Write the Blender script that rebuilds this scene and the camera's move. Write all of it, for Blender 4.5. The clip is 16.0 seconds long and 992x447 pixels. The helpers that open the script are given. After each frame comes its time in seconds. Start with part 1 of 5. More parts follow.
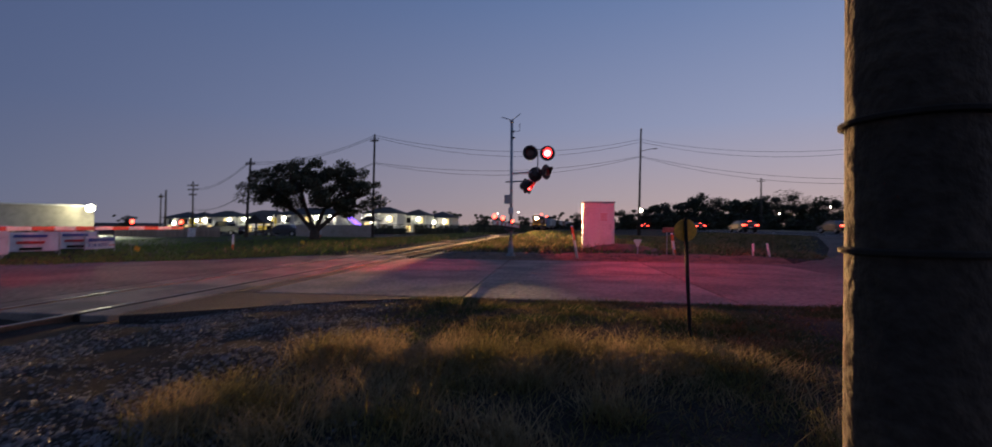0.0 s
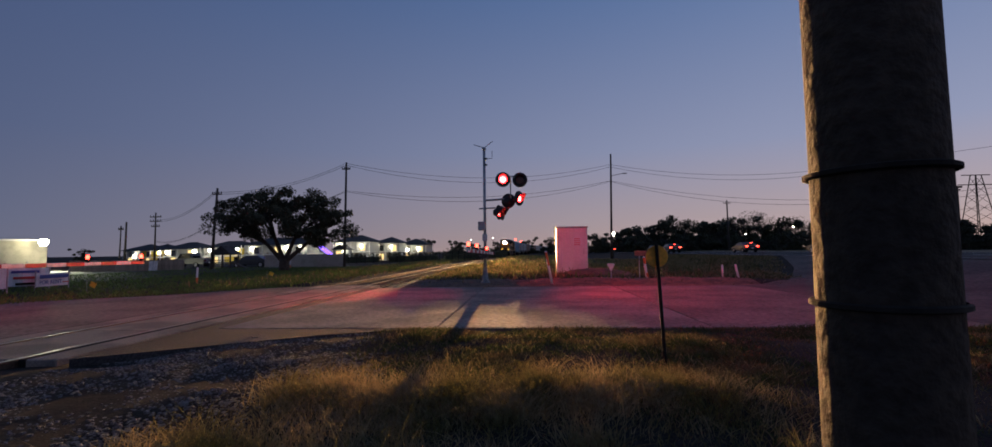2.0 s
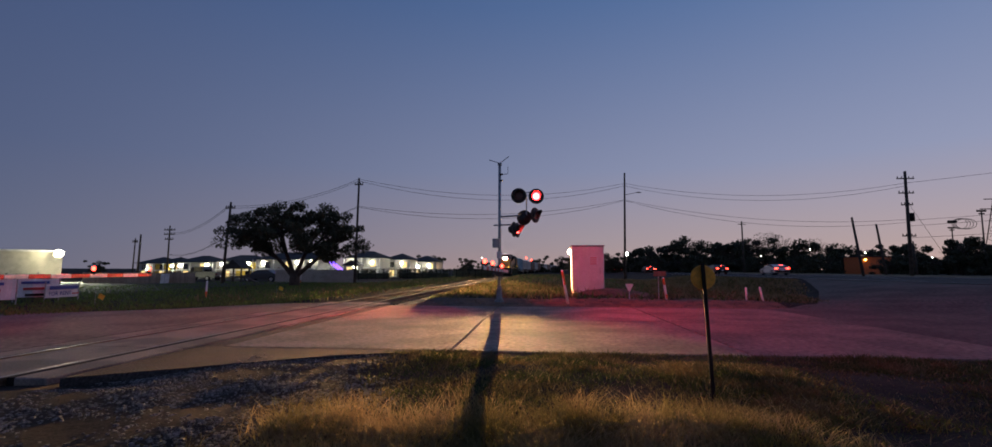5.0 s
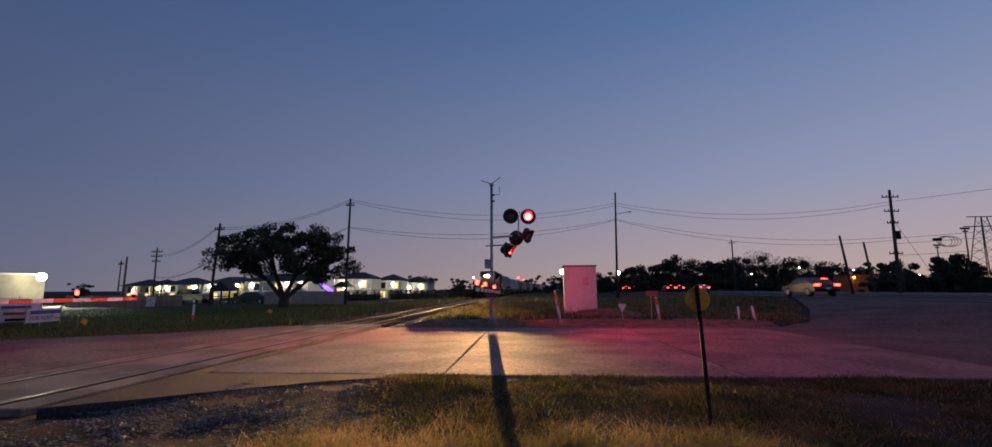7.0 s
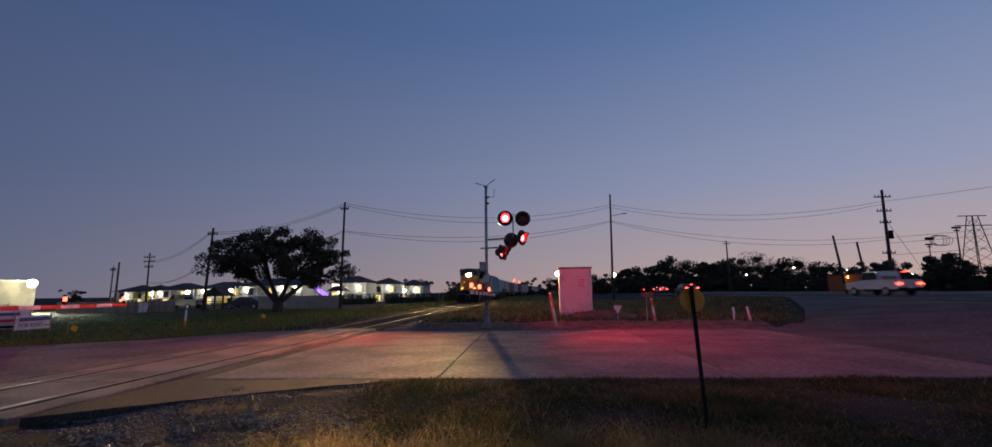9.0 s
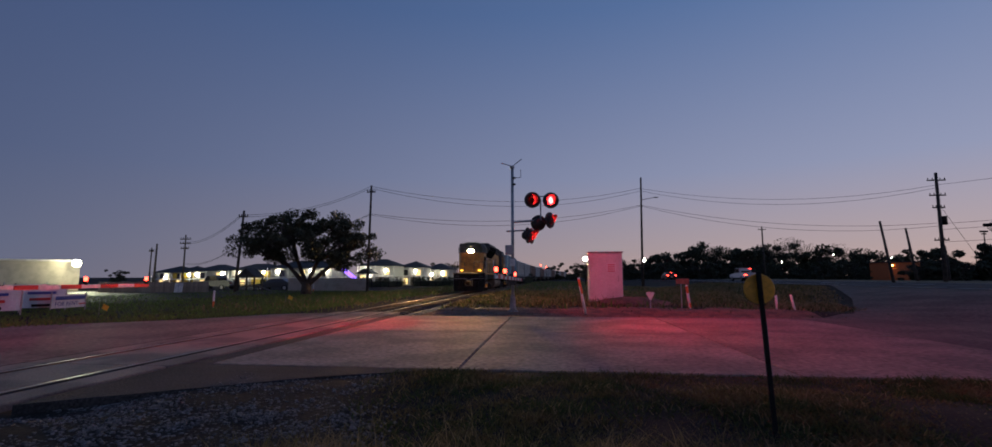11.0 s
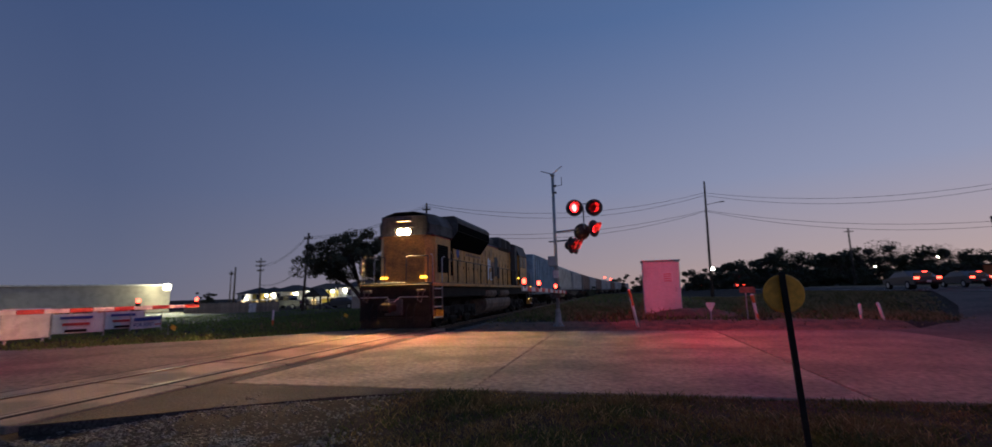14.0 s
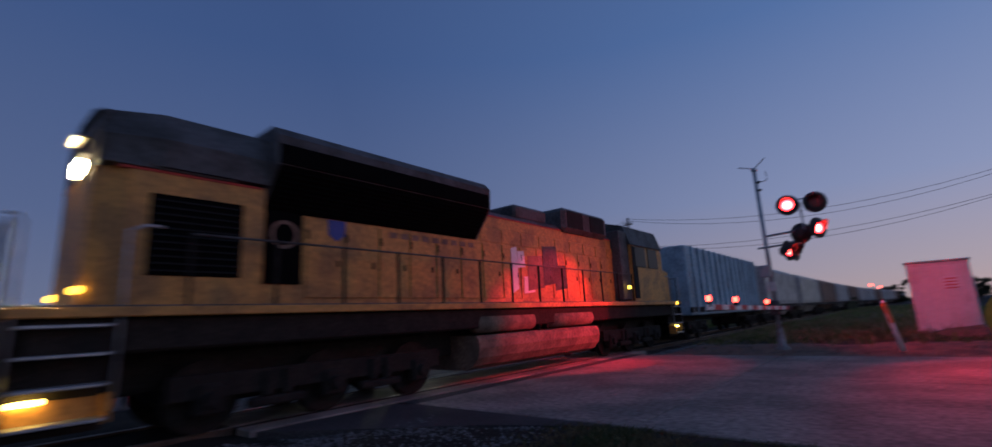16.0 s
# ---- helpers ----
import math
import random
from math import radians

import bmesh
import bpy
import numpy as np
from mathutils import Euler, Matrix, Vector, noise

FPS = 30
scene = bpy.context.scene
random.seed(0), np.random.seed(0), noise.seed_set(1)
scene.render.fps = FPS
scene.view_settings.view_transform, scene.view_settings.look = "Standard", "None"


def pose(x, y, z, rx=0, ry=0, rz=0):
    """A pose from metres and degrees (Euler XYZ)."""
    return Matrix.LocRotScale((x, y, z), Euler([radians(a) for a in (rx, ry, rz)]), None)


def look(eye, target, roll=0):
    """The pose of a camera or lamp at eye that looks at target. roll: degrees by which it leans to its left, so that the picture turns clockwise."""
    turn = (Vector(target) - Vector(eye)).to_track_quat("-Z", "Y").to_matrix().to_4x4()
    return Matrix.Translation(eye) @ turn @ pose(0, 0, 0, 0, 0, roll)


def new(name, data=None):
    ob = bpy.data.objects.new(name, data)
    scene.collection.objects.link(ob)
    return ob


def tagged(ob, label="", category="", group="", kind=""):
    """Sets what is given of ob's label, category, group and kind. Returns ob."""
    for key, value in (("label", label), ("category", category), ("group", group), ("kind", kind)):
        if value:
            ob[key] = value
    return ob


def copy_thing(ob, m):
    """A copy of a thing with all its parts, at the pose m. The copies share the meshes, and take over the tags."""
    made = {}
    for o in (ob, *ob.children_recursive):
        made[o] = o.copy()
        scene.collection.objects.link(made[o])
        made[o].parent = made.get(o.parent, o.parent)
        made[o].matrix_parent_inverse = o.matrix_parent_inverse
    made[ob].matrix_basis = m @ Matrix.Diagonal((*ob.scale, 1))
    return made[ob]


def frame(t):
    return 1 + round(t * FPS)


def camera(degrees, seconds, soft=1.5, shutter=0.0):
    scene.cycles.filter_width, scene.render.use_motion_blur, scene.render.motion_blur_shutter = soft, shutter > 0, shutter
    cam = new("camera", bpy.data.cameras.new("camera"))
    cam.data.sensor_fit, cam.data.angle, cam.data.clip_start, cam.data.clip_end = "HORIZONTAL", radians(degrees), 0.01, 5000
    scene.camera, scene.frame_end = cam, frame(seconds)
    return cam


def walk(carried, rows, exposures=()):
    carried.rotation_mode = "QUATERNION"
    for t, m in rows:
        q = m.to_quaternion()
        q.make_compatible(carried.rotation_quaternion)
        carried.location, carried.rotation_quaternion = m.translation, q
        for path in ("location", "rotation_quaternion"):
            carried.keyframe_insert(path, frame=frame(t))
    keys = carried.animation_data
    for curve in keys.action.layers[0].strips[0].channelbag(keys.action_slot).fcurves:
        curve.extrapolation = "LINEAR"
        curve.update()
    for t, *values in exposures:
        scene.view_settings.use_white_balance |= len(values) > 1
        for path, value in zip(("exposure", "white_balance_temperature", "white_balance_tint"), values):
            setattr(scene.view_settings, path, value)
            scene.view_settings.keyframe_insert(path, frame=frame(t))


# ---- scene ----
cam = camera(92.2, 16.0, shutter=0.8)
PATH = [
    (0, (2.722, 1.102, 1.368), (2.487, 3.088, 1.378), 0.5),
    (0.5, (2.692, 1.145, 1.402), (2.536, 3.138, 1.467), -0.5),
    (1, (2.671, 1.117, 1.404), (2.53, 3.109, 1.505), -0.6),
    (1.5, (2.697, 1.123, 1.404), (2.561, 3.116, 1.508), -0.8),
    (2, (2.731, 1.132, 1.416), (2.604, 3.124, 1.533), -0.7),
    (2.5, (2.723, 1.159, 1.423), (2.598, 3.151, 1.545), -0.9),
    (3, (2.587, 1.228, 1.402), (2.458, 3.22, 1.532), -1.2),
    (3.5, (2.504, 1.351, 1.417), (2.347, 3.34, 1.554), -0.8),
    (4, (2.515, 1.554, 1.385), (2.332, 3.54, 1.535), 0.2),
    (6.5, (2.497, 1.656, 1.447), (2.354, 3.634, 1.708), -0.2),
    (7, (2.495, 1.66, 1.44), (2.361, 3.636, 1.715), -0.2),
    (7.5, (2.496, 1.66, 1.442), (2.372, 3.637, 1.72), -0.2),
    (8, (2.49, 1.644, 1.448), (2.373, 3.62, 1.729), -0.3),
    (8.5, (2.498, 1.646, 1.447), (2.384, 3.623, 1.731), -0.5),
    (9, (2.527, 1.733, 1.436), (2.412, 3.709, 1.722), -0.7),
    (11.5, (2.485, 2.658, 1.437), (2.233, 4.631, 1.652), 0.4),
    (12, (2.623, 2.779, 1.394), (2.396, 4.754, 1.615), 1.7),
    (12.5, (2.814, 2.901, 1.407), (2.611, 4.876, 1.649), 0.1),
    (13, (2.923, 3.06, 1.428), (2.712, 5.034, 1.673), -1.9),
    (13.5, (2.992, 3.138, 1.408), (2.66, 5.094, 1.662), -1.7),
    (14, (3.173, 3.215, 1.389), (2.691, 5.135, 1.675), -1.4),
    (14.5, (3.381, 3.212, 1.386), (2.805, 5.099, 1.714), -1.6),
    (14.8, (3.443, 3.24, 1.412), (2.686, 5.056, 1.772), -2.1),
    (15, (3.438, 3.388, 1.377), (2.519, 5.124, 1.755), -1.1),
    (15.4, (3.776, 3.657, 1.400), (2.689, 5.291, 1.786), -2.2),
    (15.8, (3.805, 3.975, 1.449), (2.635, 5.550, 1.834), -2.1),
    (16, (3.857, 4.040, 1.430), (2.617, 5.559, 1.824), -2.9),
]
walk(cam, [(t, look(eye, target, roll)) for t, eye, target, roll in PATH], [(0, 0.2, 6500, 10), (0.5, 0.12, 6500, 10), (3, 0.05, 6500, 10), (9, 0.04, 6500, 10), (12.5, 0.08, 6550, 10), (14, 0.06, 6500, 10), (15, 0.12, 6400, 11), (15.5, 0.10, 6050, 10), (16, 0.24, 6050, 10)])

# ---- world and large lights ----
T0, T1 = 0.0, 16.0
TRACK_X = -5.15
world = bpy.data.worlds.new("dusk_sky")
scene.world = world
world.use_nodes = True
wn, wl = world.node_tree.nodes, world.node_tree.links
wn.clear()


def ramp_node(nodes, stops):
    r = nodes.new("ShaderNodeValToRGB")
    el = r.color_ramp.elements
    while len(el) < len(stops):
        el.new(0.5)
    for e, (p, c) in zip(el, stops):
        e.position, e.color = p, (*c, 1)
    return r


# dusk: deep blue overhead, lilac at the horizon, warmer where the sun went down
w_tc = wn.new("ShaderNodeTexCoord")
w_sep = wn.new("ShaderNodeSeparateXYZ")
wl.new(w_tc.outputs["Generated"], w_sep.inputs[0])
w_dot = wn.new("ShaderNodeVectorMath")
w_dot.operation = "DOT_PRODUCT"
w_dot.inputs[1].default_value = (0.94, 0.34, 0)
wl.new(w_tc.outputs["Generated"], w_dot.inputs[0])
w_map = wn.new("ShaderNodeMapRange")
w_map.inputs["From Min"].default_value, w_map.inputs["From Max"].default_value = -0.55, 0.95
wl.new(w_dot.outputs["Value"], w_map.inputs["Value"])
w_cool = ramp_node(wn, [(0.0, (0.132, 0.140, 0.204)), (0.06, (0.116, 0.133, 0.210)), (0.2, (0.082, 0.109, 0.204)), (0.5, (0.043, 0.076, 0.180)), (1.0, (0.026, 0.052, 0.138))])
w_warm = ramp_node(wn, [(0.0, (0.5565, 0.3681, 0.31)), (0.05, (0.4725, 0.3632, 0.36)), (0.2, (0.288, 0.318, 0.462)), (0.5, (0.109, 0.188, 0.380)), (1.0, (0.04725, 0.08458, 0.2))])
wl.new(w_sep.outputs["Z"], w_cool.inputs[0])
wl.new(w_sep.outputs["Z"], w_warm.inputs[0])
w_mix = wn.new("ShaderNodeMix")
w_mix.data_type = "RGBA"
wl.new(w_map.outputs["Result"], w_mix.inputs["Factor"])
wl.new(w_cool.outputs["Color"], w_mix.inputs["A"])
wl.new(w_warm.outputs["Color"], w_mix.inputs["B"])
w_bg = wn.new("ShaderNodeBackground")
w_bg.inputs["Strength"].default_value = 1.0
w_out = wn.new("ShaderNodeOutputWorld")
wl.new(w_mix.outputs["Result"], w_bg.inputs["Color"])
wl.new(w_bg.outputs["Background"], w_out.inputs["Surface"])


def spot(name, eye, target, watts, color, angle, blend=0.6, size=0.15):
    d = bpy.data.lights.new(name, "SPOT")
    d.energy, d.color, d.spot_size, d.spot_blend, d.shadow_soft_size = watts, color, radians(angle), blend, size
    ob = new(name, d)
    ob.matrix_basis = look(eye, target)
    return ob


def point(name, at, watts, color, size=0.2):
    d = bpy.data.lights.new(name, "POINT")
    d.energy, d.color, d.shadow_soft_size = watts, color, size
    ob = new(name, d)
    ob.location = at
    return ob


RED = (1.0, 0.03, 0.05)
# the beams of the crossing signals
spot("signal_beam", (2.15, 19.55, 4.3), (22, 9.5, 0), 2400, RED, 124, 0.9)
spot("signal_beam", (2.3, 20.25, 3.6), (5.6, 25.0, 1.0), 760, RED, 118)
spot("signal_beam", (1.3, 19.8, 3.0), (-3.63, 16.9, 1.1), 2000, RED, 46, 0.25)
spot("signal_beam", (1.25, 19.75, 2.95), (-9.0, 13.0, 0), 420, RED, 115, 1.0)
spot("signal_beam", (-9.3, 7.3, 2.4), (-14.0, 12.0, 0), 650, RED, 130, 1.0)
# the flood lamp of the low shop and the lamps on the flats
spot("shop_flood", (-47.2, 48.6, 3.3), (-42.8, 43.6, 0), 15000, (0.96, 1.0, 0.66), 58, 1.0, 0.25)
point("shop_wall_lamp", (-49.3, 49.7, 3.2), 520, (1.0, 0.96, 0.62), 0.25)
for p in ((-26.1, 82.0, 2.8), (-53.4, 81.5, 2.6), (-18.6, 82.0, 2.3)):
    point("flat_lamp", p, 400, (1.0, 0.95, 0.78), 0.2)

point("porch_lamp", (-57.5, 28.0, 2.2), 700, (1.0, 0.95, 0.75), 0.2)

# ---- mesh tools ----


class Geo:
    """Collects verts and faces; every call adds one piece."""

    def __init__(self):
        self.v, self.f, self.mi, self.m = [], [], [], 0

    def add(self, vs, fs, mat=None):
        o = len(self.v)
        self.v += [tuple(mat @ Vector(p)) if mat else tuple(p) for p in vs]
        self.f += [tuple(i + o for i in f) for f in fs]
        self.mi += [self.m] * len(fs)
        return self

    def box(self, c, s, b=0.0, mat=None):
        (x, y, z), hx, hy, hz = c, s[0] / 2, s[1] / 2, s[2] / 2
        b = min(b, hx * .9, hy * .9, hz * .9)
        if b <= 0:
            vs = [(x + i * hx, y + j * hy, z + k * hz) for i in (-1, 1) for j in (-1, 1) for k in (-1, 1)]
            return self.add(vs, [(0, 1, 3, 2), (4, 6, 7, 5), (0, 4, 5, 1), (2, 3, 7, 6), (0, 2, 6, 4), (1, 5, 7, 3)], mat)
        vs, idx = [], {}
        for i in (-1, 1):
            for j in (-1, 1):
                for k in (-1, 1):
                    for a in range(3):
                        h = [hx - b, hy - b, hz - b]
                        h[a] += b
                        idx[i, j, k, a] = len(vs)
                        vs.append((x + i * h[0], y + j * h[1], z + k * h[2]))
        fs = []
        for s1 in (-1, 1):
            q = [(-1, -1), (1, -1), (1, 1), (-1, 1)]
            fs += [[idx[s1, a, c2, 0] for a, c2 in q][::s1], [idx[a, s1, c2, 1] for a, c2 in q][::-s1], [idx[a, c2, s1, 2] for a, c2 in q][::s1]]
            for s2 in (-1, 1):
                fs += [[idx[s1, s2, -1, 0], idx[s1, s2, 1, 0], idx[s1, s2, 1, 1], idx[s1, s2, -1, 1]][::-s1 * s2],
                       [idx[s1, -1, s2, 0], idx[s1, 1, s2, 0], idx[s1, 1, s2, 2], idx[s1, -1, s2, 2]][::s1 * s2],
                       [idx[-1, s1, s2, 1], idx[1, s1, s2, 1], idx[1, s1, s2, 2], idx[-1, s1, s2, 2]][::-s1 * s2]]
                for s3 in (-1, 1):
                    fs.append([idx[s1, s2, s3, a] for a in range(3)][::s1 * s2 * s3])
        return self.add(vs, fs, mat)

    def cyl(self, p0, p1, r0, r1=None, n=10, caps=True, mat=None):
        r1 = r0 if r1 is None else r1
        p0, p1 = Vector(p0), Vector(p1)
        q = (p1 - p0).to_track_quat("Z", "Y").to_matrix()
        vs, fs = [], []
        for p, r in ((p0, r0), (p1, r1)):
            vs += [p + q @ Vector((r * math.cos(2 * math.pi * i / n), r * math.sin(2 * math.pi * i / n), 0)) for i in range(n)]
        fs = [(i, (i + 1) % n, n + (i + 1) % n, n + i) for i in range(n)]
        if caps:
            fs += [tuple(range(n))[::-1], tuple(range(n, 2 * n))]
        return self.add(vs, fs, mat)

    def pipe(self, pts, r, n=6):
        pts = [Vector(p) for p in pts]
        u, vs = None, []
        for k, p in enumerate(pts):
            t = (pts[min(k + 1, len(pts) - 1)] - pts[max(k - 1, 0)]).normalized()
            if u is None:
                u = t.orthogonal()
            u = (u - t * u.dot(t)).normalized()
            w = t.cross(u)
            vs += [p + (u * math.cos(6.28319 * i / n) + w * math.sin(6.28319 * i / n)) * r for i in range(n)]
        m = len(pts)
        fs = [(k * n + i, k * n + (i + 1) % n, (k + 1) * n + (i + 1) % n, (k + 1) * n + i) for k in range(m - 1) for i in range(n)]
        fs += [tuple(range(n))[::-1], tuple(range((m - 1) * n, m * n))]
        return self.add(vs, fs)

    def lathe(self, prof, mat=None, n=20):
        """Turned about z: prof holds (radius, z)."""
        vs = [(r * math.cos(2 * math.pi * i / n), r * math.sin(2 * math.pi * i / n), z) for r, z in prof for i in range(n)]
        fs = [(k * n + i, k * n + (i + 1) % n, (k + 1) * n + (i + 1) % n, (k + 1) * n + i) for k in range(len(prof) - 1) for i in range(n)]
        return self.add(vs, fs, mat)

    def extrude_y(self, poly, y0, y1, mat=None):
        """A prism along y over an outline of (x, z)."""
        n = len(poly)
        vs = [(x, y0, z) for x, z in poly] + [(x, y1, z) for x, z in poly]
        fs = [(i, (i + 1) % n, n + (i + 1) % n, n + i) for i in range(n)] + [tuple(range(n))[::-1], tuple(range(n, 2 * n))]
        return self.add(vs, fs, mat)

    def extrude_z(self, poly, z0, z1, mat=None):
        n = len(poly)
        vs = [(x, y, z0) for x, y in poly] + [(x, y, z1) for x, y in poly]
        fs = [(i, (i + 1) % n, n + (i + 1) % n, n + i) for i in range(n)] + [tuple(range(n))[::-1], tuple(range(n, 2 * n))]
        return self.add(vs, fs, mat)

    def mesh(self, name, mats, smooth=False):
        me = bpy.data.meshes.new(name)
        me.from_pydata(self.v, [], self.f)
        for m in mats if isinstance(mats, (list, tuple)) else [mats]:
            me.materials.append(m)
        me.polygons.foreach_set("material_index", self.mi)
        if smooth:
            me.polygons.foreach_set("use_smooth", [True] * len(self.f))
        bm = bmesh.new()
        bm.from_mesh(me)
        bmesh.ops.recalc_face_normals(bm, faces=bm.faces)
        bm.to_mesh(me)
        bm.free()
        return me


def part(name, g, material, parent=None, label="", smooth=False, at=None):
    ob = new(name, g.mesh(name, material, smooth) if isinstance(g, Geo) else g)
    if parent:
        ob.parent = parent
    if label:
        tagged(ob, label)
    if at is not None:
        ob.matrix_basis = at if isinstance(at, Matrix) else Matrix.Translation(at)
    return ob


def thing(name, label, category, at=(0, 0, 0), group="", kind=""):
    ob = new(name)
    ob.empty_display_size = 0.2
    ob.matrix_basis = at if isinstance(at, Matrix) else Matrix.Translation(at)
    return tagged(ob, label, category, group, kind)


# ---- materials ----


def material(name, color, rough=0.7, metal=0.0, vary=0.25, scale=3.0, fine=40.0, bump=0.2, second=None, amount=0.5, rnd=0.0, spec=0.5):
    """Base colour varied by a broad and a fine noise, a bump of the fine one, and a second colour in patches."""
    m = bpy.data.materials.new(name)
    m.use_nodes = True
    n, l = m.node_tree.nodes, m.node_tree.links
    b = n["Principled BSDF"]
    b.inputs["Roughness"].default_value, b.inputs["Metallic"].default_value = rough, metal
    b.inputs["Specular IOR Level"].default_value = spec
    tc = n.new("ShaderNodeTexCoord")
    n1, n2 = n.new("ShaderNodeTexNoise"), n.new("ShaderNodeTexNoise")
    n1.inputs["Scale"].default_value, n2.inputs["Scale"].default_value = scale, fine
    n1.inputs["Detail"].default_value, n2.inputs["Detail"].default_value = 4, 3
    for k in (n1, n2):
        l.new(tc.outputs["Object"], k.inputs["Vector"])
    mixc = n.new("ShaderNodeMix")
    mixc.data_type = "RGBA"
    second = second or tuple(c * (1 - vary) for c in color)
    mixc.inputs["A"].default_value, mixc.inputs["B"].default_value = (*color, 1), (*second, 1)
    mr = n.new("ShaderNodeMapRange")
    mr.inputs["From Min"].default_value, mr.inputs["From Max"].default_value = 0.62 - amount * .35, 0.68 - amount * .15
    l.new(n1.outputs["Fac"], mr.inputs["Value"])
    l.new(mr.outputs["Result"], mixc.inputs["Factor"])
    hsv = n.new("ShaderNodeHueSaturation")
    l.new(mixc.outputs["Result"], hsv.inputs["Color"])
    mv = n.new("ShaderNodeMapRange")
    mv.inputs["From Min"].default_value, mv.inputs["From Max"].default_value = 0.3, 0.7
    mv.inputs["To Min"].default_value, mv.inputs["To Max"].default_value = 1 - vary, 1 + vary
    l.new(n2.outputs["Fac"], mv.inputs["Value"])
    val = mv.outputs["Result"]
    if rnd:
        oi = n.new("ShaderNodeObjectInfo")
        mo = n.new("ShaderNodeMapRange")
        mo.inputs["To Min"].default_value, mo.inputs["To Max"].default_value = 1 - rnd, 1 + rnd
        l.new(oi.outputs["Random"], mo.inputs["Value"])
        mm = n.new("ShaderNodeMath")
        mm.operation = "MULTIPLY"
        l.new(val, mm.inputs[0])
        l.new(mo.outputs["Result"], mm.inputs[1])
        val = mm.outputs[0]
    l.new(val, hsv.inputs["Value"])
    l.new(hsv.outputs["Color"], b.inputs["Base Color"])
    if bump:
        bp = n.new("ShaderNodeBump")
        bp.inputs["Strength"].default_value, bp.inputs["Distance"].default_value = bump, 0.02
        l.new(n2.outputs["Fac"], bp.inputs["Height"])
        l.new(bp.outputs["Normal"], b.inputs["Normal"])
    return m


def glow(name, color, strength):
    m = bpy.data.materials.new(name)
    m.use_nodes = True
    n, l = m.node_tree.nodes, m.node_tree.links
    n.remove(n["Principled BSDF"])
    e = n.new("ShaderNodeEmission")
    e.inputs["Color"].default_value, e.inputs["Strength"].default_value = (*color, 1), strength
    l.new(e.outputs[0], n["Material Output"].inputs["Surface"])
    return m


def glass(name, color, rough=0.05):
    m = material(name, color, rough, 0, 0.1, 2, 20, 0)
    m.node_tree.nodes["Principled BSDF"].inputs["Coat Weight"].default_value = 0.5
    return m


M_SOIL = material("soil_grass", (.021, .0185, .0150), .95, 0, .55, 1.4, 26, .35, (.032, .027, .021), .45, spec=.15)
M_GRASS = material("green_grass", (.050, .068, .020), .85, 0, .45, 1.5, 20, 0, (.13, .098, .045), .5)
M_LAWN = material("lawn_grass", (.115, .185, .045), .85, 0, .4, 1.5, 20, 0, (.13, .15, .055), .45)
M_DRY = material("dry_grass", (.27, .205, .11), .85, 0, .4, 1.3, 20, 0, (.12, .11, .035), .45)
M_VERGE = material("dry_verge", (.22, .165, .10), .95, 0, .4, .8, 14, .5, (.12, .095, .06), .45, spec=.15)
M_GRAVEL = material("gravel_stone", (.16, .153, .152), .85, 0, .5, 9, 60, .5, (.075, .072, .072), .5)
M_BALLAST = material("ballast_bed", (.15, .145, .14), .95, 0, .5, 2.5, 26, 1.0, (.09, .085, .08), .5)
M_CONCRETE = material("concrete_slab", (.285, .228, .196), .85, 0, .36, .7, 10, .5, (.18, .15, .13), .6, rnd=.08, spec=.2)
M_DARKSLAB = material("darker_slab", (.215, .168, .145), .85, 0, .40, .6, 10, .5, (.135, .108, .095), .6, rnd=.05, spec=.2)
M_FLAG = material("yellow_flag", (.86, .60, .05), .6, 0, .1, 6, 40, 0)
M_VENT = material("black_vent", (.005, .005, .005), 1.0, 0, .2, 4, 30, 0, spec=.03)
M_PANEL = material("crossing_panel", (.27, .22, .185), .8, 0, .2, .8, 30, .35, (.15, .13, .115), .5, rnd=.08, spec=.2)
M_ASPHALT = material("asphalt", (.066, .060, .060), .9, 0, .45, .4, 30, .9, (.042, .039, .040), .5, spec=.2)
M_WESTROAD = material("worn_west_road", (.185, .146, .128), .85, 0, .4, .6, 9, .5, (.125, .099, .088), .5, spec=.2)
M_APRON = material("worn_pavement", (.120, .096, .086), .9, 0, .42, .5, 9, .6, (.078, .063, .058), .5, spec=.2)
M_RAIL = material("rail_steel", (.13, .085, .06), .75, .2, .3, 2, 30, .3, (.08, .055, .042), .5, spec=.25)
M_RAILTOP = material("polished_rail", (.27, .235, .20), .38, 1.0, .1, 2, 30, .02)
M_WOOD = material("weathered_wood", (.085, .068, .055), .9, 0, .35, 2.0, 30, .5, (.05, .042, .036), .5)
M_POLE = material("near_pole_wood", (.068, .051, .037), .9, 0, .3, 1.5, 45, .5, (.040, .031, .024), .5, spec=.25)
M_TIE = material("tie_wood", (.06, .048, .04), .95, 0, .3, 3, 40, .5, rnd=.2)
M_GALV = material("galvanised_steel", (.42, .43, .44), .5, .6, .15, 4, 40, .1, (.32, .32, .33), .4)
M_CASTING = material("weathered_casting", (.24, .24, .245), .65, .3, .25, 5, 30, .2, (.16, .155, .15), .5)
M_ALU = material("white_case_paint", (.66, .65, .66), .5, 0, .08, 1.0, 12, .05, (.56, .55, .55), .4)
M_BLACK = material("black_paint", (.013, .013, .014), .8, 0, .3, 3, 30, .1, spec=.2)
M_DARKRED = material("dark_red_lens", (.10, .018, .016), .25, 0, .1, 3, 20, 0)
M_RED = material("red_paint", (.50, .035, .03), .55, 0, .2, 3, 30, .1, (.38, .03, .03), .4)
